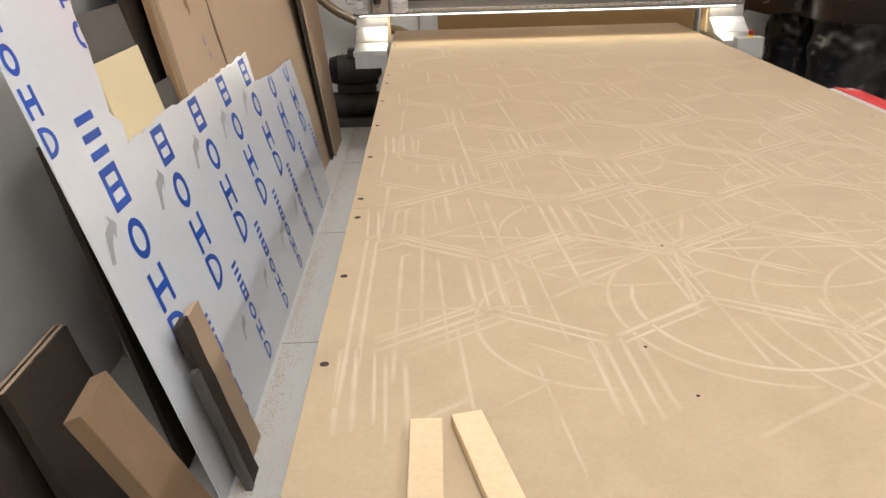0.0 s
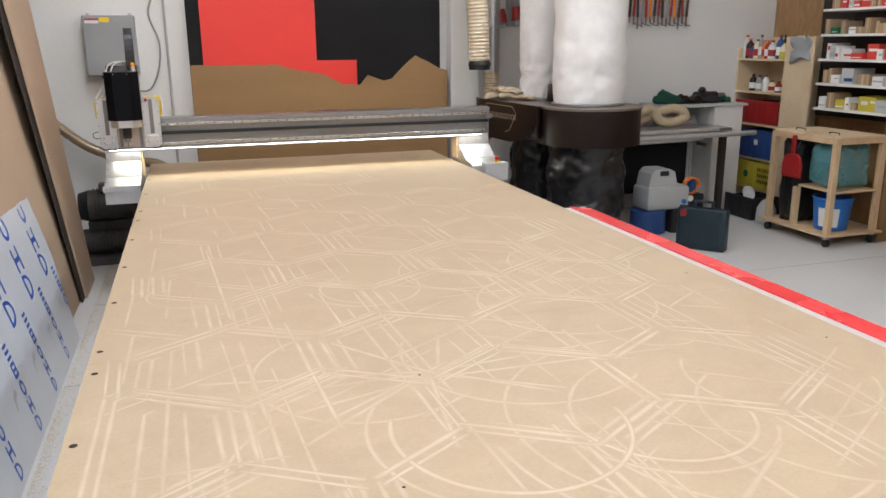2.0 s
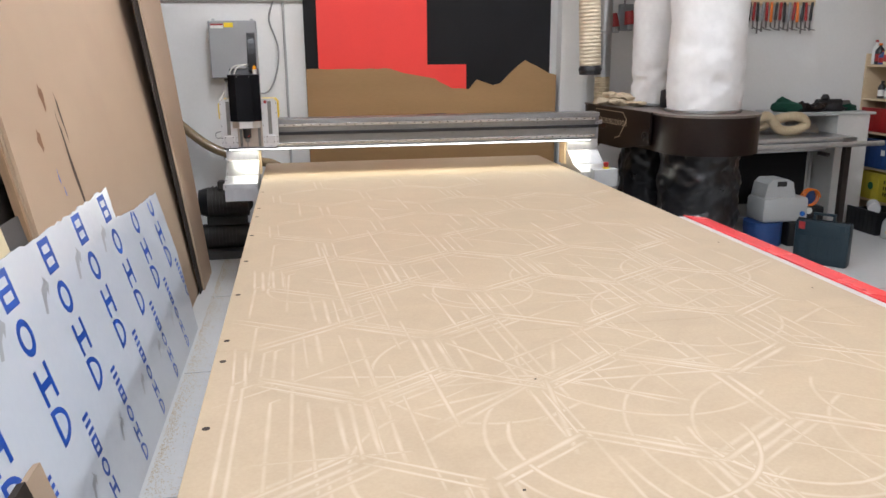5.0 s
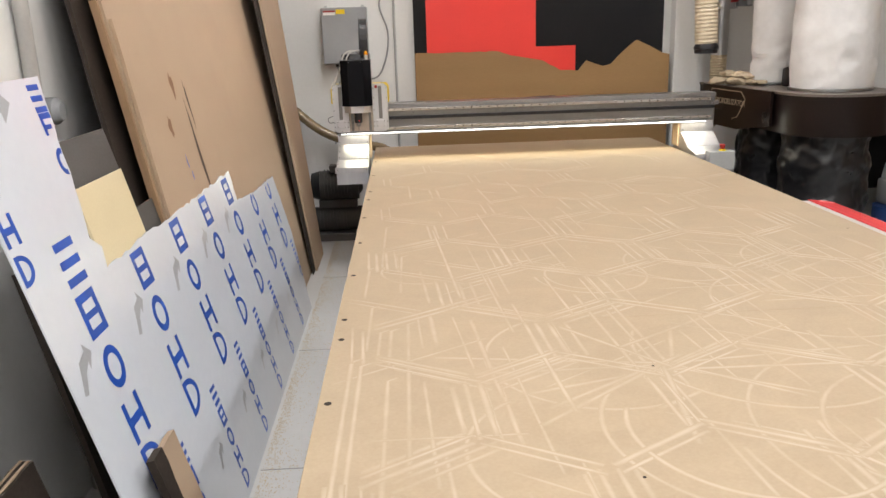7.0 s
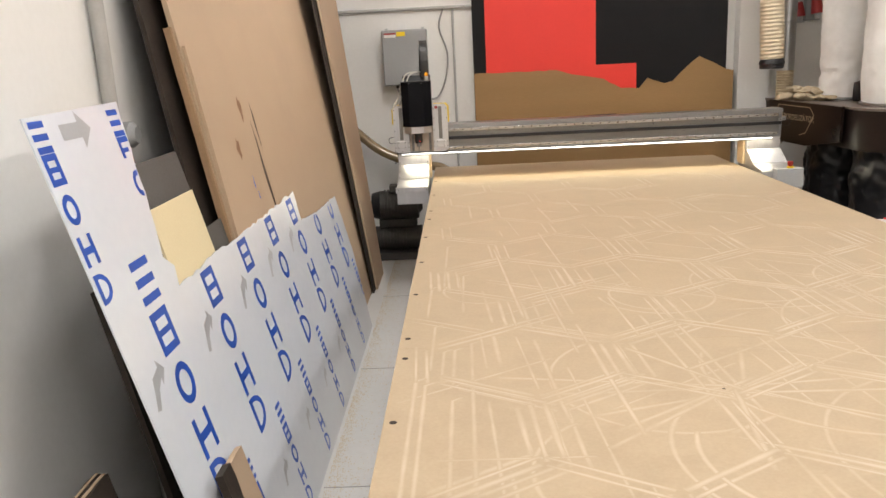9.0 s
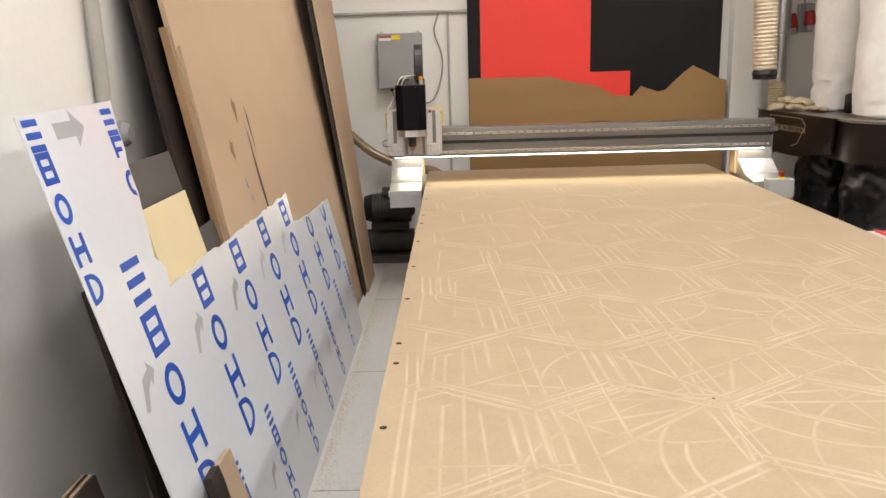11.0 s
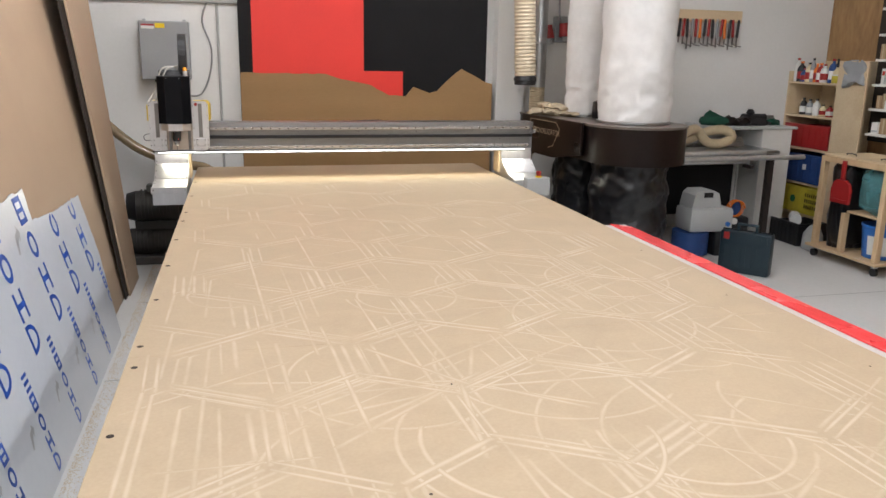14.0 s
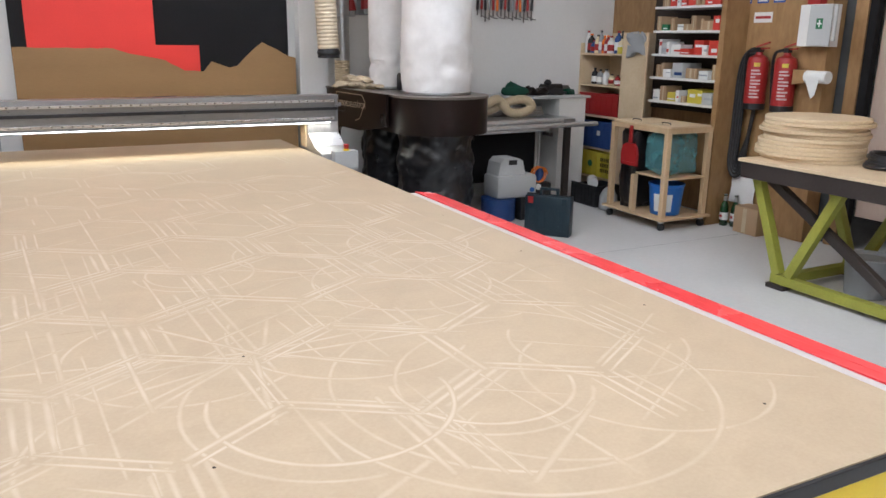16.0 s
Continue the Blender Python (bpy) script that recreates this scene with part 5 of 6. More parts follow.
UY0, UY1, UX = 5.96, 6.60, 5.50
crate(UX, UX + 0.36, UY0 + 0.02, UY1 - 0.02, 0.80, 1.015, REDP, "red stacking crate in the shelf unit")
c = crate(UX - 0.01, UX + 0.36, UY0 + 0.02, UY1 - 0.02, 0.475, 0.74, BLUEP, "dark blue stacking crate in the shelf unit")
part("label", B(UX - 0.0165, UX - 0.0155, 6.20, 6.25, 0.60, 0.65), PAPER, c, "white paper label")
c = crate(UX - 0.01, UX + 0.36, UY0 + 0.02, UY1 - 0.02, 0.185, 0.435, YELLOWP, "yellow perforated crate in the shelf unit")
for i in range(6):
    for j in range(3):
        part("slot", B(UX - 0.0165, UX - 0.0155, 6.01 + i * 0.028, 6.025 + i * 0.028, 0.24 + j * 0.055, 0.275 + j * 0.055), DARKBOARD, c)
part("emblem", C((UX - 0.0155, 6.33, 0.31), (UX - 0.0170, 6.33, 0.31), 0.035, seg=18), GREENBOX, c)
un = thing("shelf_unit", (5.7, 6.3, 0), "pale plywood shelf unit holding crates and bottles", "shelf unit")
part("side", B(UX, XR - 0.001, UY1 + 0.0005, UY1 + 0.018, 0, 1.50), BIRCH, un)
part("side", B(UX, XR - 0.001, UY0 - 0.018, UY0 - 0.0005, 0, 1.60), BIRCH, un)
for z in (0.163, 0.453, 0.778, 1.08, 1.385):
    part("shelf", B(UX, XR - 0.001, UY0, UY1, z, z + 0.018), BIRCH, un)
part("front_panel", B(UX - 0.02, UX - 0.001, 5.60, UY0 - 0.02, 0.0, 1.60), BIRCH, un, "blank plywood front panel")
part("back", B(XR - 0.02, XR - 0.002, UY0, UY1, 0.0, 1.6), BIRCH, un)
gs = B(UX - 0.055, UX - 0.022, 5.63, 5.86, 1.40, 1.60, bevel=0.008)
bmesh.ops.subdivide_edges(gs, edges=gs.edges, cuts=4, use_grid_fill=True)
solid("grey_bag", crumple(crumple(gs, 0.05, 9), 0.02, 28), GREYPLASTIC, "crumpled grey plastic bag over the panel", "plastic bag", smooth=True)


def bottle(x, y, z, r, h, k, capk, label):
    th = thing("bottle", (x, y, z), label, "bottle", "bottles and cans")
    part("body", lathe([(r * 0.9, 0), (r, 0.006), (r, h * 0.62), (r * 0.75, h * 0.74), (r * 0.36, h * 0.82), (r * 0.34, h * 0.9)], (x, y, z + 0.001), 18), k, th, smooth=True)
    part("cap", lathe([(r * 0.42, 0), (r * 0.42, h * 0.09)], (x, y, z + h * 0.901 + 0.001), 14), capk, th)
    part("label_band", lathe([(r * 1.01, h * 0.15), (r * 1.01, h * 0.5)], (x, y, z), 18), random.choice((PAPER, REDP, PAPER, GREYPLASTIC)), th)
    return th


random.seed(31)
CANS = [(PAPER, "white plastic bottle"), (ORANGE, "orange plastic bottle"), (CREAM, "cream spray can"), (BLACKPLASTIC, "black spray can"), (REDP, "red glue bottle"), (GREYPLASTIC, "grey bottle"), (BLUEP, "blue bottle")]
for i in range(12):
    k, lb = CANS[(i * 3) % 7]
    bottle(UX + random.choice((0.05, 0.14)), UY1 - 0.04 - i * 0.052, 1.403, random.uniform(0.024, 0.04), random.uniform(0.12, 0.25), k, random.choice((REDP, BLACKPLASTIC, ORANGE)), lb + " on the shelf")
for i in range(5):
    k, lb = CANS[(i * 2 + 3) % 7]
    bottle(UX + 0.08, UY1 - 0.14 - i * 0.09, 1.098, 0.034, random.uniform(0.10, 0.16), k, BLACKPLASTIC, lb + " on the lower shelf")
solid("jar", lathe([(0.05, 0), (0.052, 0.005), (0.052, 0.06), (0.05, 0.065)], (UX + 0.05, 6.02, 1.404), 20), YELLOWP, "yellow lidded tin on the shelf", "tin", smooth=True)

# ---- open shelves with boxes ----
SY0, SY1 = 4.77, 5.58
sh = thing("wall_shelves", (5.7, 5.2, 0), "white open shelves packed with small boxes", "shelves")
for z in (1.005, 1.213, 1.415, 1.618, 1.822, 2.03):
    part("shelf", B(5.52, XR - 0.001, SY0 - 0.005, SY1, z - 0.02, z, bevel=0.002), WHITEP, sh)
part("side_board", B(5.49, XR - 0.001, SY0 - 0.062, SY0 - 0.008, 0, 2.9), PLY, sh, "plywood side board")
part("back_board", B(XR - 0.016, XR - 0.003, SY0, SY1 + 0.4, 0.9, 2.9), DARKBOARD, sh, "dark back board")
solid("wall_lining", B(5.745, XR - 0.001, 3.94, SY0 - 0.064, 0, 3.2), PLY, "varnished plywood wall lining", "wall lining", kind="structure")
random.seed(44)
REDBOX = surf("red_print", (0.60, 0.05, 0.03), (0.52, 0.04, 0.025), 0.5, scale=20, fine=120, bump=0.02, vary=0.12)
WHITE_, BROWN_, RED_ = (PAPER, "white"), (CARD, "brown cardboard"), (REDBOX, "red")
BOXK = [[WHITE_, WHITE_, (YELLOWP, "yellow"), BROWN_, (LIGHTPLASTIC, "pale grey")], [BROWN_, BROWN_, WHITE_, BROWN_, (LIGHTPLASTIC, "pale grey")], [RED_, WHITE_, RED_, RED_, (LIGHTPLASTIC, "pale grey")], [RED_, WHITE_, BROWN_, (GREENBOX, "dark green"), BROWN_], [WHITE_, BROWN_, RED_, WHITE_]]
for si, z in enumerate((1.005, 1.213, 1.415, 1.618, 1.822)):
    y = SY1 - 0.03
    while y > SY0 + 0.07:
        w = random.uniform(0.03, 0.13)
        w = min(w, y - SY0)
        h, d = random.uniform(0.05, 0.13), random.uniform(0.1, 0.22)
        k, nm = random.choice(BOXK[si])
        x0 = 5.53 + random.uniform(0, 0.05)
        bx = thing("small_box", (x0 + d / 2, y - w / 2, z), nm + " small packaging box on a white shelf", "box", "boxes on shelves")
        part("carton", B(x0, x0 + d, y - w, y, z + 0.001, z + h, bevel=0.002), k, bx)
        if k is not CARD:
            k2 = PAPER if k in (REDBOX, GREENBOX, YELLOWP) else random.choice((REDBOX, GREYINK, GREYINK, BLUEP))
            zz = z + h * random.uniform(0.15, 0.6)
            part("print_band", B(x0 - 0.0014, x0 - 0.0004, y - w * 0.96, y - w * random.uniform(0.04, 0.45), zz, zz + h * random.uniform(0.12, 0.35)), k2, bx)
        else:
            part("tape", B(x0 - 0.0014, x0 - 0.0004, y - w * 0.6, y - w * 0.4, z + 0.002, z + h - 0.002), HOSE_BEIGE, bx)
        y -= w + random.uniform(0.004, 0.02)

# ---- waste cart ----
CX0, CX1, CY0, CY1 = 4.97, 5.46, 4.69, 5.40
cart = thing("waste_cart", (5.2, 5.05, 0), "pine waste sorting cart on castors with two bags", "cart")
part("base_board", B(CX0 - 0.03, CX1 + 0.03, CY0 - 0.03, CY1 + 0.03, 0.085, 0.105, bevel=0.002), PINE, cart)
for xx in (CX0, CX1 - 0.045):
    for yy in (CY0, CY1 - 0.045):
        part("post", B(xx, xx + 0.045, yy, yy + 0.045, 0.1055, 0.80, bevel=0.003), PINE, cart)
part("mid_post", B(CX0, CX0 + 0.045, 5.06, 5.10, 0.1055, 0.42), PINE, cart)
part("mid_shelf", B(CX0 + 0.05, CX1 - 0.05, CY0 + 0.002, 5.10, 0.421, 0.437), PINE, cart)
for a in ((CX0, CX0 + 0.045, CY0, CY1), (CX1 - 0.045, CX1, CY0, CY1)):
    part("top_rail", B(*a, 0.8005, 0.845, bevel=0.003), PINE, cart)
for y in (CY0, CY1 - 0.045):
    part("top_rail", B(CX0 + 0.0455, CX1 - 0.0455, y, y + 0.045, 0.8005, 0.845), PINE, cart)
for ya, yb in ((CY0 + 0.005, 5.03), (5.05, CY1 - 0.005)):
    lid = part("lid", B(CX0 + 0.02, CX1 - 0.02, ya, yb, 0.8455, 0.858, bevel=0.002), BIRCH, cart)
    part("lid_handle", U(bend([(5.1, (ya + yb) / 2 - 0.05, 0.8585), (5.1, (ya + yb) / 2 - 0.045, 0.872), (5.1, (ya + yb) / 2 + 0.045, 0.872), (5.1, (ya + yb) / 2 + 0.05, 0.8585)], 10), 0.004, 6), DARKSTEEL, lid)
for xx in (CX0 + 0.02, CX1 - 0.03):
    for yy in (CY0 + 0.02, CY1 - 0.03):
        cst = part("castor", C((xx - 0.014, yy, 0.032), (xx + 0.014, yy, 0.032), 0.032, seg=18), BLACKPLASTIC, cart, smooth=True)
        part("fork", B(xx - 0.02, xx + 0.02, yy - 0.012, yy + 0.02, 0.062, 0.0845), GALV, cst)
bag = B(5.02, 5.38, 5.12, 5.34, 0.107, 0.80, bevel=0.06)
bmesh.ops.subdivide_edges(bag, edges=bag.edges, cuts=5, use_grid_fill=True)
solid("waste_bag", crumple(crumple(bag, 0.04, 7), 0.015, 23), BAGBLACK, "black plastic waste bag hanging in the cart", "waste bag", smooth=True)
tb = B(5.02, 5.40, 4.75, 5.03, 0.45, 0.80, bevel=0.05)
bmesh.ops.subdivide_edges(tb, edges=tb.edges, cuts=5, use_grid_fill=True)
for v in tb.verts:
    s = 0.72 + 0.4 * math.sin(min(max((0.80 - v.co.z) / 0.35, 0), 1) * 2.4)
    v.co.y = 4.89 + (v.co.y - 4.89) * min(s, 1.05)
solid("teal_bag", crumple(crumple(tb, 0.03, 8, 2), 0.012, 25), TEALFILM, "translucent teal waste bag hanging in the cart", "waste bag", smooth=True)
dp = thing("dustpan", (4.94, 5.13, 0.55), "red plastic dustpan hanging on the cart", "dustpan", m=pose(4.955, 5.10, 0.50, 0, 0, -90))
part("pan", P([(-0.095, 0.0), (0.095, 0.0), (0.10, 0.10), (0.08, 0.16), (0.045, 0.185), (-0.045, 0.185), (-0.08, 0.16), (-0.10, 0.10)], -0.03, -0.004, axis="y"), REDP, dp)
part("handle", B(-0.018, 0.018, -0.028, -0.006, 0.1855, 0.335, bevel=0.006), REDP, dp)
part("rib", B(-0.085, 0.085, -0.036, -0.0305, 0.01, 0.03), REDP, dp)
bk = thing("blue_bucket", (5.16, 4.86, 0.106), "blue plastic bucket with a paper label", "bucket")
part("body", lathe([(0.118, 0), (0.122, 0.004), (0.145, 0.24), (0.152, 0.245), (0.152, 0.262), (0.146, 0.262), (0.138, 0.24), (0.115, 0.01)], (5.16, 4.86, 0.1065), 30), BLUEPAIL, bk, smooth=True)
lb_ = bmesh.new()
for i in range(8):
    a0, a1 = radians(185 + i * 8), radians(193 + i * 8)
    lb_.faces.new([lb_.verts.new((5.16 + r * math.cos(a), 4.86 + r * math.sin(a), z)) for a, r, z in ((a0, 0.130, 0.14), (a1, 0.130, 0.14), (a1, 0.146, 0.29), (a0, 0.146, 0.29))])
part("paper_label", lb_, PAPER, bk, "white paper label")
solid("white_jug", crumple(lathe([(0.075, 0), (0.085, 0.01), (0.085, 0.13), (0.05, 0.19), (0.025, 0.21)], (5.12, 5.56, 0.001), 22), 0.01, 12), LIGHTPLASTIC, "white plastic bag of material by the cart", "bag", smooth=True)
bc_ = crate(5.06, 5.42, 5.68, 6.05, 0.0, 0.20, BLACKPLASTIC, "black perforated crate on the floor")
solid("white_roll", C((5.12, 5.80, 0.21), (5.2, 5.92, 0.22), 0.05, seg=20), PAPER, "white paper roll lying in the black crate", "roll", smooth=True)

# ---- bottles and box by the wall ----
for x, y in ((5.64, 4.65), (5.68, 4.57)):
    b = thing("beer_bottle", (x, y, 0), "green glass bottle with a label on the floor", "bottle", "green bottles")
    part("glass", lathe([(0.032, 0), (0.035, 0.005), (0.035, 0.155), (0.030, 0.178), (0.015, 0.215), (0.0135, 0.255), (0.0155, 0.258), (0.0155, 0.268)], (x, y, 0.001), 22), BOTTLEGREEN, b, smooth=True)
    part("label_band", lathe([(0.0355, 0.05), (0.0355, 0.115)], (x, y, 0.001), 22), PAPER, b)
    part("neck_foil", lathe([(0.0160, 0.215), (0.0145, 0.25), (0.016, 0.271)], (x, y, 0.001), 18), GALV, b)
    part("badge", C((x - 0.0358, y, 0.084), (x - 0.0372, y, 0.084), 0.013, seg=14), REDP, b)
cb = thing("cardboard_box", (5.78, 4.40, 0), "brown cardboard box on the floor by the wall", "box")
part("carton", B(5.55, 5.74, 4.22, 4.46, 0.001, 0.22, bevel=0.003), CARD, cb)
part("tape", B(5.5485, 5.5495, 4.33, 4.37, 0.01, 0.21), HOSE_BEIGE, cb)
pp = B(5.715, 5.718, 4.42, 4.68, 0.20, 0.55)
bmesh.ops.subdivide_edges(pp, edges=pp.edges, cuts=4, use_grid_fill=True)
solid("paper_sheet", crumple(pp, 0.02, 6), PAPER, "crumpled white paper hanging by the wall", "paper", smooth=True)

# ---- safety equipment ----
before = set(scene.objects)
for i, y in enumerate((4.58, 4.31)):
    ex = thing("fire_extinguisher", (5.79, y, 1.0), "red fire extinguisher with a white label on the wall", "fire extinguisher", "fire extinguishers")
    bdy = part("cylinder", lathe([(0.055, 0.045), (0.083, 0.05), (0.083, 0.37), (0.07, 0.41), (0.03, 0.43), (0.025, 0.45)], (5.79, y, 1.0), 28), REDP, ex, smooth=True)
    part("base_ring", lathe([(0.078, 0), (0.086, 0.006), (0.086, 0.0495), (0.078, 0.0495)], (5.79, y, 1.0), 28), BLACKPLASTIC, ex, "black plastic base")
    part("valve", B(5.765, 5.815, y - 0.02, y + 0.02, 1.451, 1.485), BLACKMETAL, ex)
    part("lever", P([(y - 0.09, 1.52), (y + 0.03, 1.486), (y + 0.03, 1.495), (y - 0.09, 1.532)], 5.78, 5.80, axis="x"), REDP, ex)
    part("grip", P([(y - 0.09, 1.478), (y + 0.0, 1.47), (y + 0.0, 1.478), (y - 0.09, 1.488)], 5.78, 5.80, axis="x"), REDP, ex)
    part("hose", U(bend([(5.77, y + 0.02, 1.47), (5.76, y + 0.09, 1.44), (5.78, y + 0.115, 1.30), (5.79, y + 0.10, 1.05)], 20), 0.012, 8), BLACKPLASTIC, ex, smooth=True)
    part("wall_bracket", B(5.87, 5.898, y - 0.03, y + 0.03, 1.2, 1.36), GALV, ex)
    lab = bmesh.new()
    for row in range(9):
        z0, last = 1.095 + row * 0.026, (6, 5, 6, 4, 6, 6, 3, 6, 5)[row]
        for j in range(last):
            a0, a1 = radians(188 + j * 9), radians(197 + j * 9)
            lab.faces.new([lab.verts.new((5.79 + 0.0838 * math.cos(a), y + 0.0838 * math.sin(a), z)) for a, z in ((a0, z0), (a1, z0), (a1, z0 + 0.013), (a0, z0 + 0.013))])
    part("label_print", lab, surf("faded_print", (0.62, 0.52, 0.50), (0.45, 0.3, 0.29), 0.4, scale=60, fine=150, contrast=0.4, bump=0), bdy, "worn white printed bars")
    lab = bmesh.new()
    for j in range(4):
        a0, a1 = radians(200 + j * 8), radians(208 + j * 8)
        lab.faces.new([lab.verts.new((5.79 + 0.0838 * math.cos(a), y + 0.0838 * math.sin(a), z)) for a, z in ((a0, 1.34), (a1, 1.34), (a1, 1.37), (a0, 1.37))])
    part("yellow_sticker", lab, YELLOWP, bdy, "yellow sticker")
hs = thing("hanging_hose", (5.82, 4.84, 0.45), "thick black hose looped down the plywood wall", "hose")
for i in range(4):
    o = 0.028 * i
    part("loop", U(bend([(5.835, 4.66, 1.40 - o), (5.83, 4.74, 1.47 - o), (5.82, 4.83 - o * 0.6, 1.36 - o), (5.815, 4.86 - o, 1.0), (5.81, 4.86 - o, 0.65), (5.80, 4.82 - o * 0.5, 0.47 + o), (5.81, 4.76, 0.43 + o), (5.82, 4.71 + o * 0.4, 0.52 + o), (5.83, 4.69, 0.8), (5.835, 4.66, 1.1)], 50), 0.016, 10), BLACKPLASTIC, hs, smooth=True)
hs.matrix_basis = Matrix.Translation((0, -0.06, 0)) @ hs.matrix_basis
ac = thing("first_aid_cabinet", (5.84, 4.17, 1.49), "white first aid cabinet with a green cross sign", "first aid cabinet")
part("body", B(5.77, 5.868, 3.95, 4.225, 1.50, 1.80, bevel=0.004), WHITEP, ac)
dr_ = part("door", B(5.756, 5.7685, 3.94, 4.13, 1.505, 1.795, bevel=0.003), LIGHTPLASTIC, ac)
sg = part("sign", B(5.7545, 5.7555, 4.01, 4.065, 1.625, 1.70), GREENBOX, dr_, "dark green sign")
part("cross", B(5.7535, 5.7543, 4.032, 4.043, 1.638, 1.688), PAPER, sg)
part("cross", B(5.7535, 5.7543, 4.017, 4.0315, 1.657, 1.669), PAPER, sg)
part("cross", B(5.7535, 5.7543, 4.0435, 4.058, 1.657, 1.669), PAPER, sg)
part("door_edge", C((5.75, 3.905, 1.54), (5.75, 3.905, 1.79), 0.014, seg=12), LIGHTPLASTIC, ac)
solid("red_case", B(5.79, 5.866, 4.08, 4.19, 1.801, 1.87, bevel=0.006), REDP, "small red case on the first aid cabinet", "case")
for yy in (4.84, 4.67, 4.51):
    s_ = thing("safety_sign", (XR - 0.031, yy, 1.83), "small blue safety sign on the plywood wall", "sign", "blue safety signs")
    part("plate", B(XR - 0.034, XR - 0.0305, yy - 0.055, yy + 0.055, 1.83, 1.97), BLUESIGN, s_)
    part("text_bar", B(XR - 0.0352, XR - 0.0344, yy - 0.045, yy + 0.045, 1.842, 1.856), PAPER, s_)
    part("text_bar", B(XR - 0.0352, XR - 0.0344, yy - 0.045, yy + 0.045, 1.866, 1.878), PAPER, s_)
s_ = thing("notice", (XR - 0.031, 4.52, 1.68), "small white notice with red print on plywood", "sign")
part("plate", B(XR - 0.034, XR - 0.0305, 4.56, 4.74, 1.68, 1.76), PAPER, s_)
part("text_bar", B(XR - 0.0352, XR - 0.0344, 4.575, 4.725, 1.71, 1.73), REDP, s_)
pr = thing("paper_roll_holder", (5.8, 4.1, 1.3), "wooden holder with a hanging paper roll", "paper holder")
part("bracket", P([(4.20, 1.22), (4.04, 1.25), (4.0, 1.32), (4.20, 1.33)], 5.74, 5.868, axis="x"), PLY, pr)
part("roll", C((5.70, 4.04, 1.285), (5.70, 3.86, 1.285), 0.045, seg=18), PAPER, pr, smooth=True)
part("loose_end", P([(4.02, 1.27), (3.90, 1.27), (3.92, 1.16), (3.95, 1.13)], 5.652, 5.654, axis="x"), PAPER, pr)

for ob in set(scene.objects) - before:
    if ob.parent is None:
        ob.matrix_basis = Matrix.Translation((-0.125, -0.09, 0.0)) @ ob.matrix_basis

# ---- doorway ----
solid("door_1", B(XR + 0.01, XR + 0.055, 3.86, 4.015, 0.005, 2.9), DOORGREY, "dark grey door leaf beside the plywood wall", "door", kind="structure")
solid("door_post", B(XR - 0.02, XR + 0.08, 3.75, 3.85, 0, CEIL), PLY, "varnished wooden door post", "post", kind="structure")
solid("door_post_2", B(XR - 0.01, XR + 0.05, 3.68, 3.745, 0, CEIL), BLACKSHEET, "black steel door post", "post", kind="structure")
solid("door_2", B(XR + 0.06, XR + 0.10, 2.62, 3.67, 0.25, 2.9), PINKPLY, "pale plywood sliding door", "door", kind="structure")

# ---- steel bench with discs ----
bn = thing("steel_bench", (4.95, 2.7, 0), "welded steel bench with lime legs and plywood top", "bench")
part("top", B(4.48, 5.42, 1.6, 3.52, 0.782, 0.802, bevel=0.002), BIRCH, bn)
for a in ((4.49, 4.55, 1.62, 3.50), (5.35, 5.41, 1.62, 3.50)):
    part("side_beam", B(*a, 0.68, 0.7815, bevel=0.004), DARKSTEEL, bn)
for y in (1.62, 3.44):
    part("end_beam", B(4.5505, 5.3495, y, y + 0.06, 0.68, 0.7815, bevel=0.004), DARKSTEEL, bn)


def strut(p0, p1, w, d):
    p0, p1 = Vector(p0), Vector(p1)
    v = p1 - p0
    m = Matrix.Translation(p0) @ v.to_track_quat("Z", "X").to_matrix().to_4x4()
    return add_box(bmesh.new(), -d / 2, d / 2, -w / 2, w / 2, 0, v.length, m, 0.004)


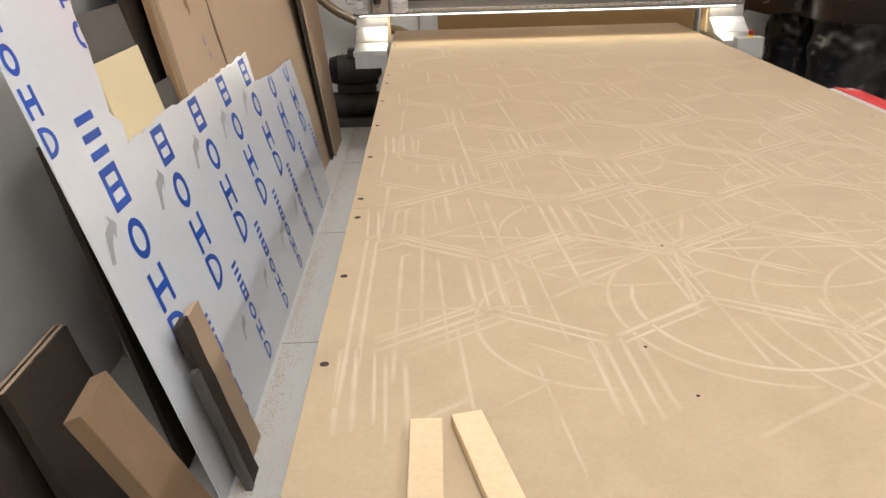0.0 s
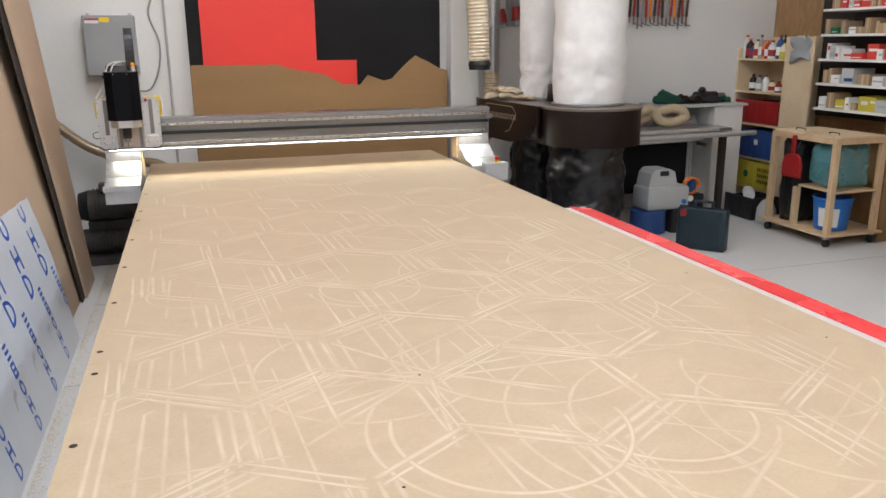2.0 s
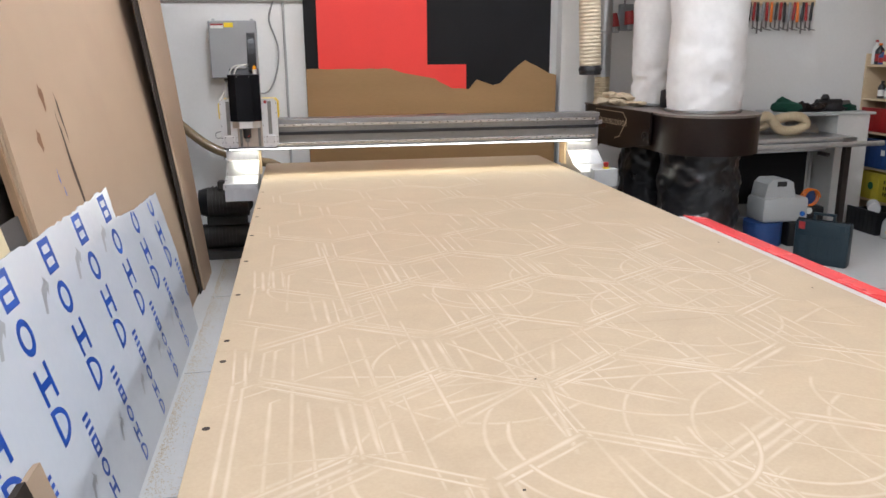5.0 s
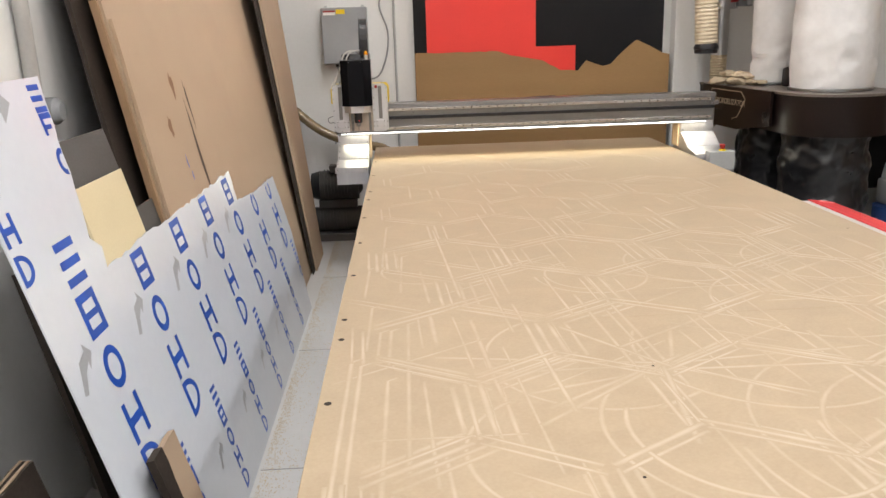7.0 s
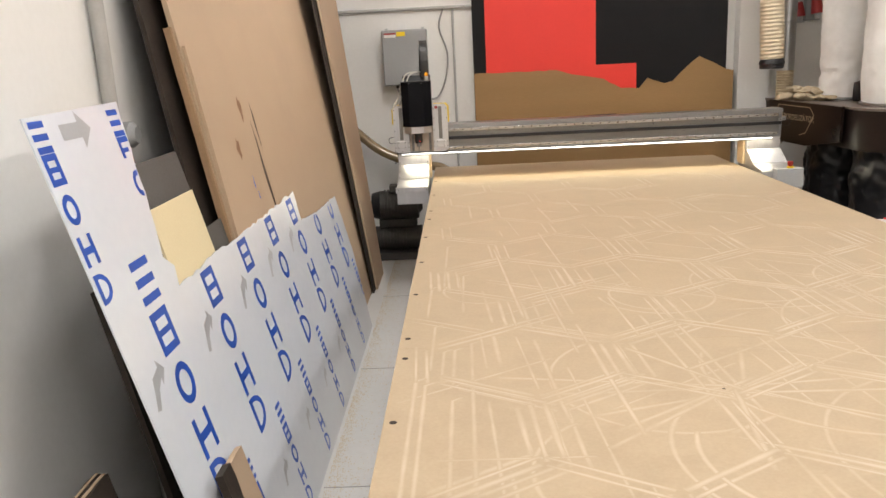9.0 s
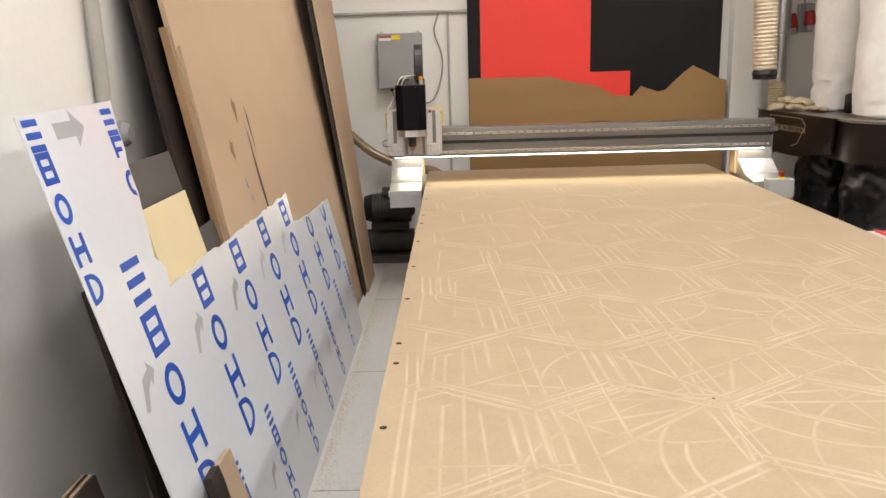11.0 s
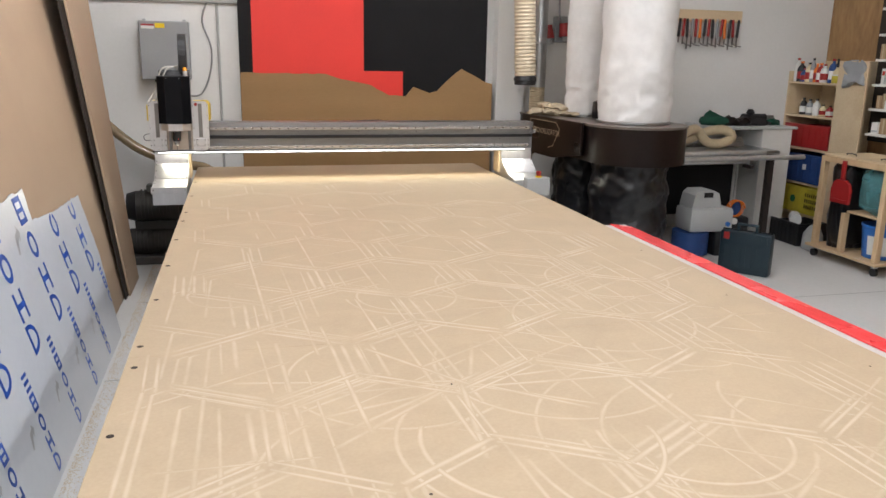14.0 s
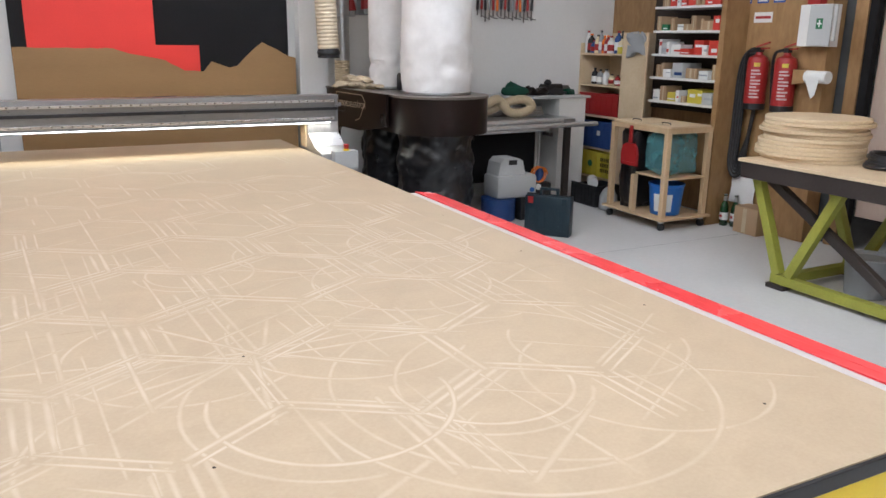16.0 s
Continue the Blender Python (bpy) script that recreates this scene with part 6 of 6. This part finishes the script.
for xx in (4.60, 5.30):
    part("bottom_rail", B(xx - 0.03, xx + 0.03, 1.7, 3.24, 0.03, 0.09, bevel=0.004), GREENP, bn)
    part("leg", strut((xx, 3.20, 0.09), (xx, 3.44, 0.679), 0.06, 0.06), GREENP, bn)
    part("leg", strut((xx, 3.12, 0.09), (xx, 2.84, 0.679), 0.06, 0.06), GREENP, bn)
    part("leg", strut((xx, 1.78, 0.09), (xx, 1.66, 0.679), 0.06, 0.06), GREENP, bn)
    part("foot", B(xx - 0.05, xx + 0.05, 3.12, 3.25, 0, 0.0295), DARKSTEEL, bn)
    part("foot", B(xx - 0.05, xx + 0.05, 1.7, 1.8, 0, 0.0295), DARKSTEEL, bn)
part("bottom_tie", B(4.6305, 5.2695, 3.15, 3.21, 0.03, 0.09), GREENP, bn)
part("brace", strut((4.67, 3.42, 0.679), (4.67, 2.35, 0.06), 0.055, 0.055), DARKSTEEL, bn, "dark steel brace")
random.seed(9)
for i in range(11):
    r = 0.322 + random.uniform(-0.012, 0.014)
    d = lathe([(r - 0.003, 0), (r, 0.003), (r, 0.0205), (r - 0.003, 0.0235)], (0, 0, 0), 56)
    solid("plywood_disc", d, BIRCH, "round pale plywood disc in a stack on the bench", "disc", "stacked plywood discs", smooth=True).matrix_basis = pose(4.945 + 0.002 * i + random.uniform(-0.028, 0.022), 3.34 + random.uniform(-0.022, 0.028), 0.803 + i * 0.0242, 0, 0, 40 * i)
cl = thing("cable_coil", (5.03, 2.80, 0.80), "black rubber cable coiled on the bench", "cable")
for i in range(5):
    part("turn", U([(5.03 + (0.20 - 0.012 * i) * math.cos(w), 2.80 + (0.17 - 0.01 * (i % 3)) * math.sin(w), 0.820 + 0.014 * i + 0.006 * math.sin(2 * w + i)) for w in (2 * math.pi * k / 40 for k in range(41))], 0.014, 8), BLACKPLASTIC, cl, smooth=True)
gb = thing("grey_bucket", (4.95, 2.85, 0), "grey plastic bucket under the bench", "bucket")
part("body", lathe([(0.12, 0), (0.125, 0.005), (0.145, 0.24), (0.152, 0.25), (0.145, 0.255), (0.135, 0.23)], (4.98, 2.85, 0.001), 30), GREYPLASTIC, gb, smooth=True)
solid("dark_hose", U([(5.05 + 0.16 * math.cos(w), 2.35 + 0.16 * math.sin(w), 0.03 + 0.012 * w) for w in (i * 0.3 for i in range(60))], 0.022, 8), BLACKPLASTIC, "dark hose coiled under the bench", "hose", smooth=True)
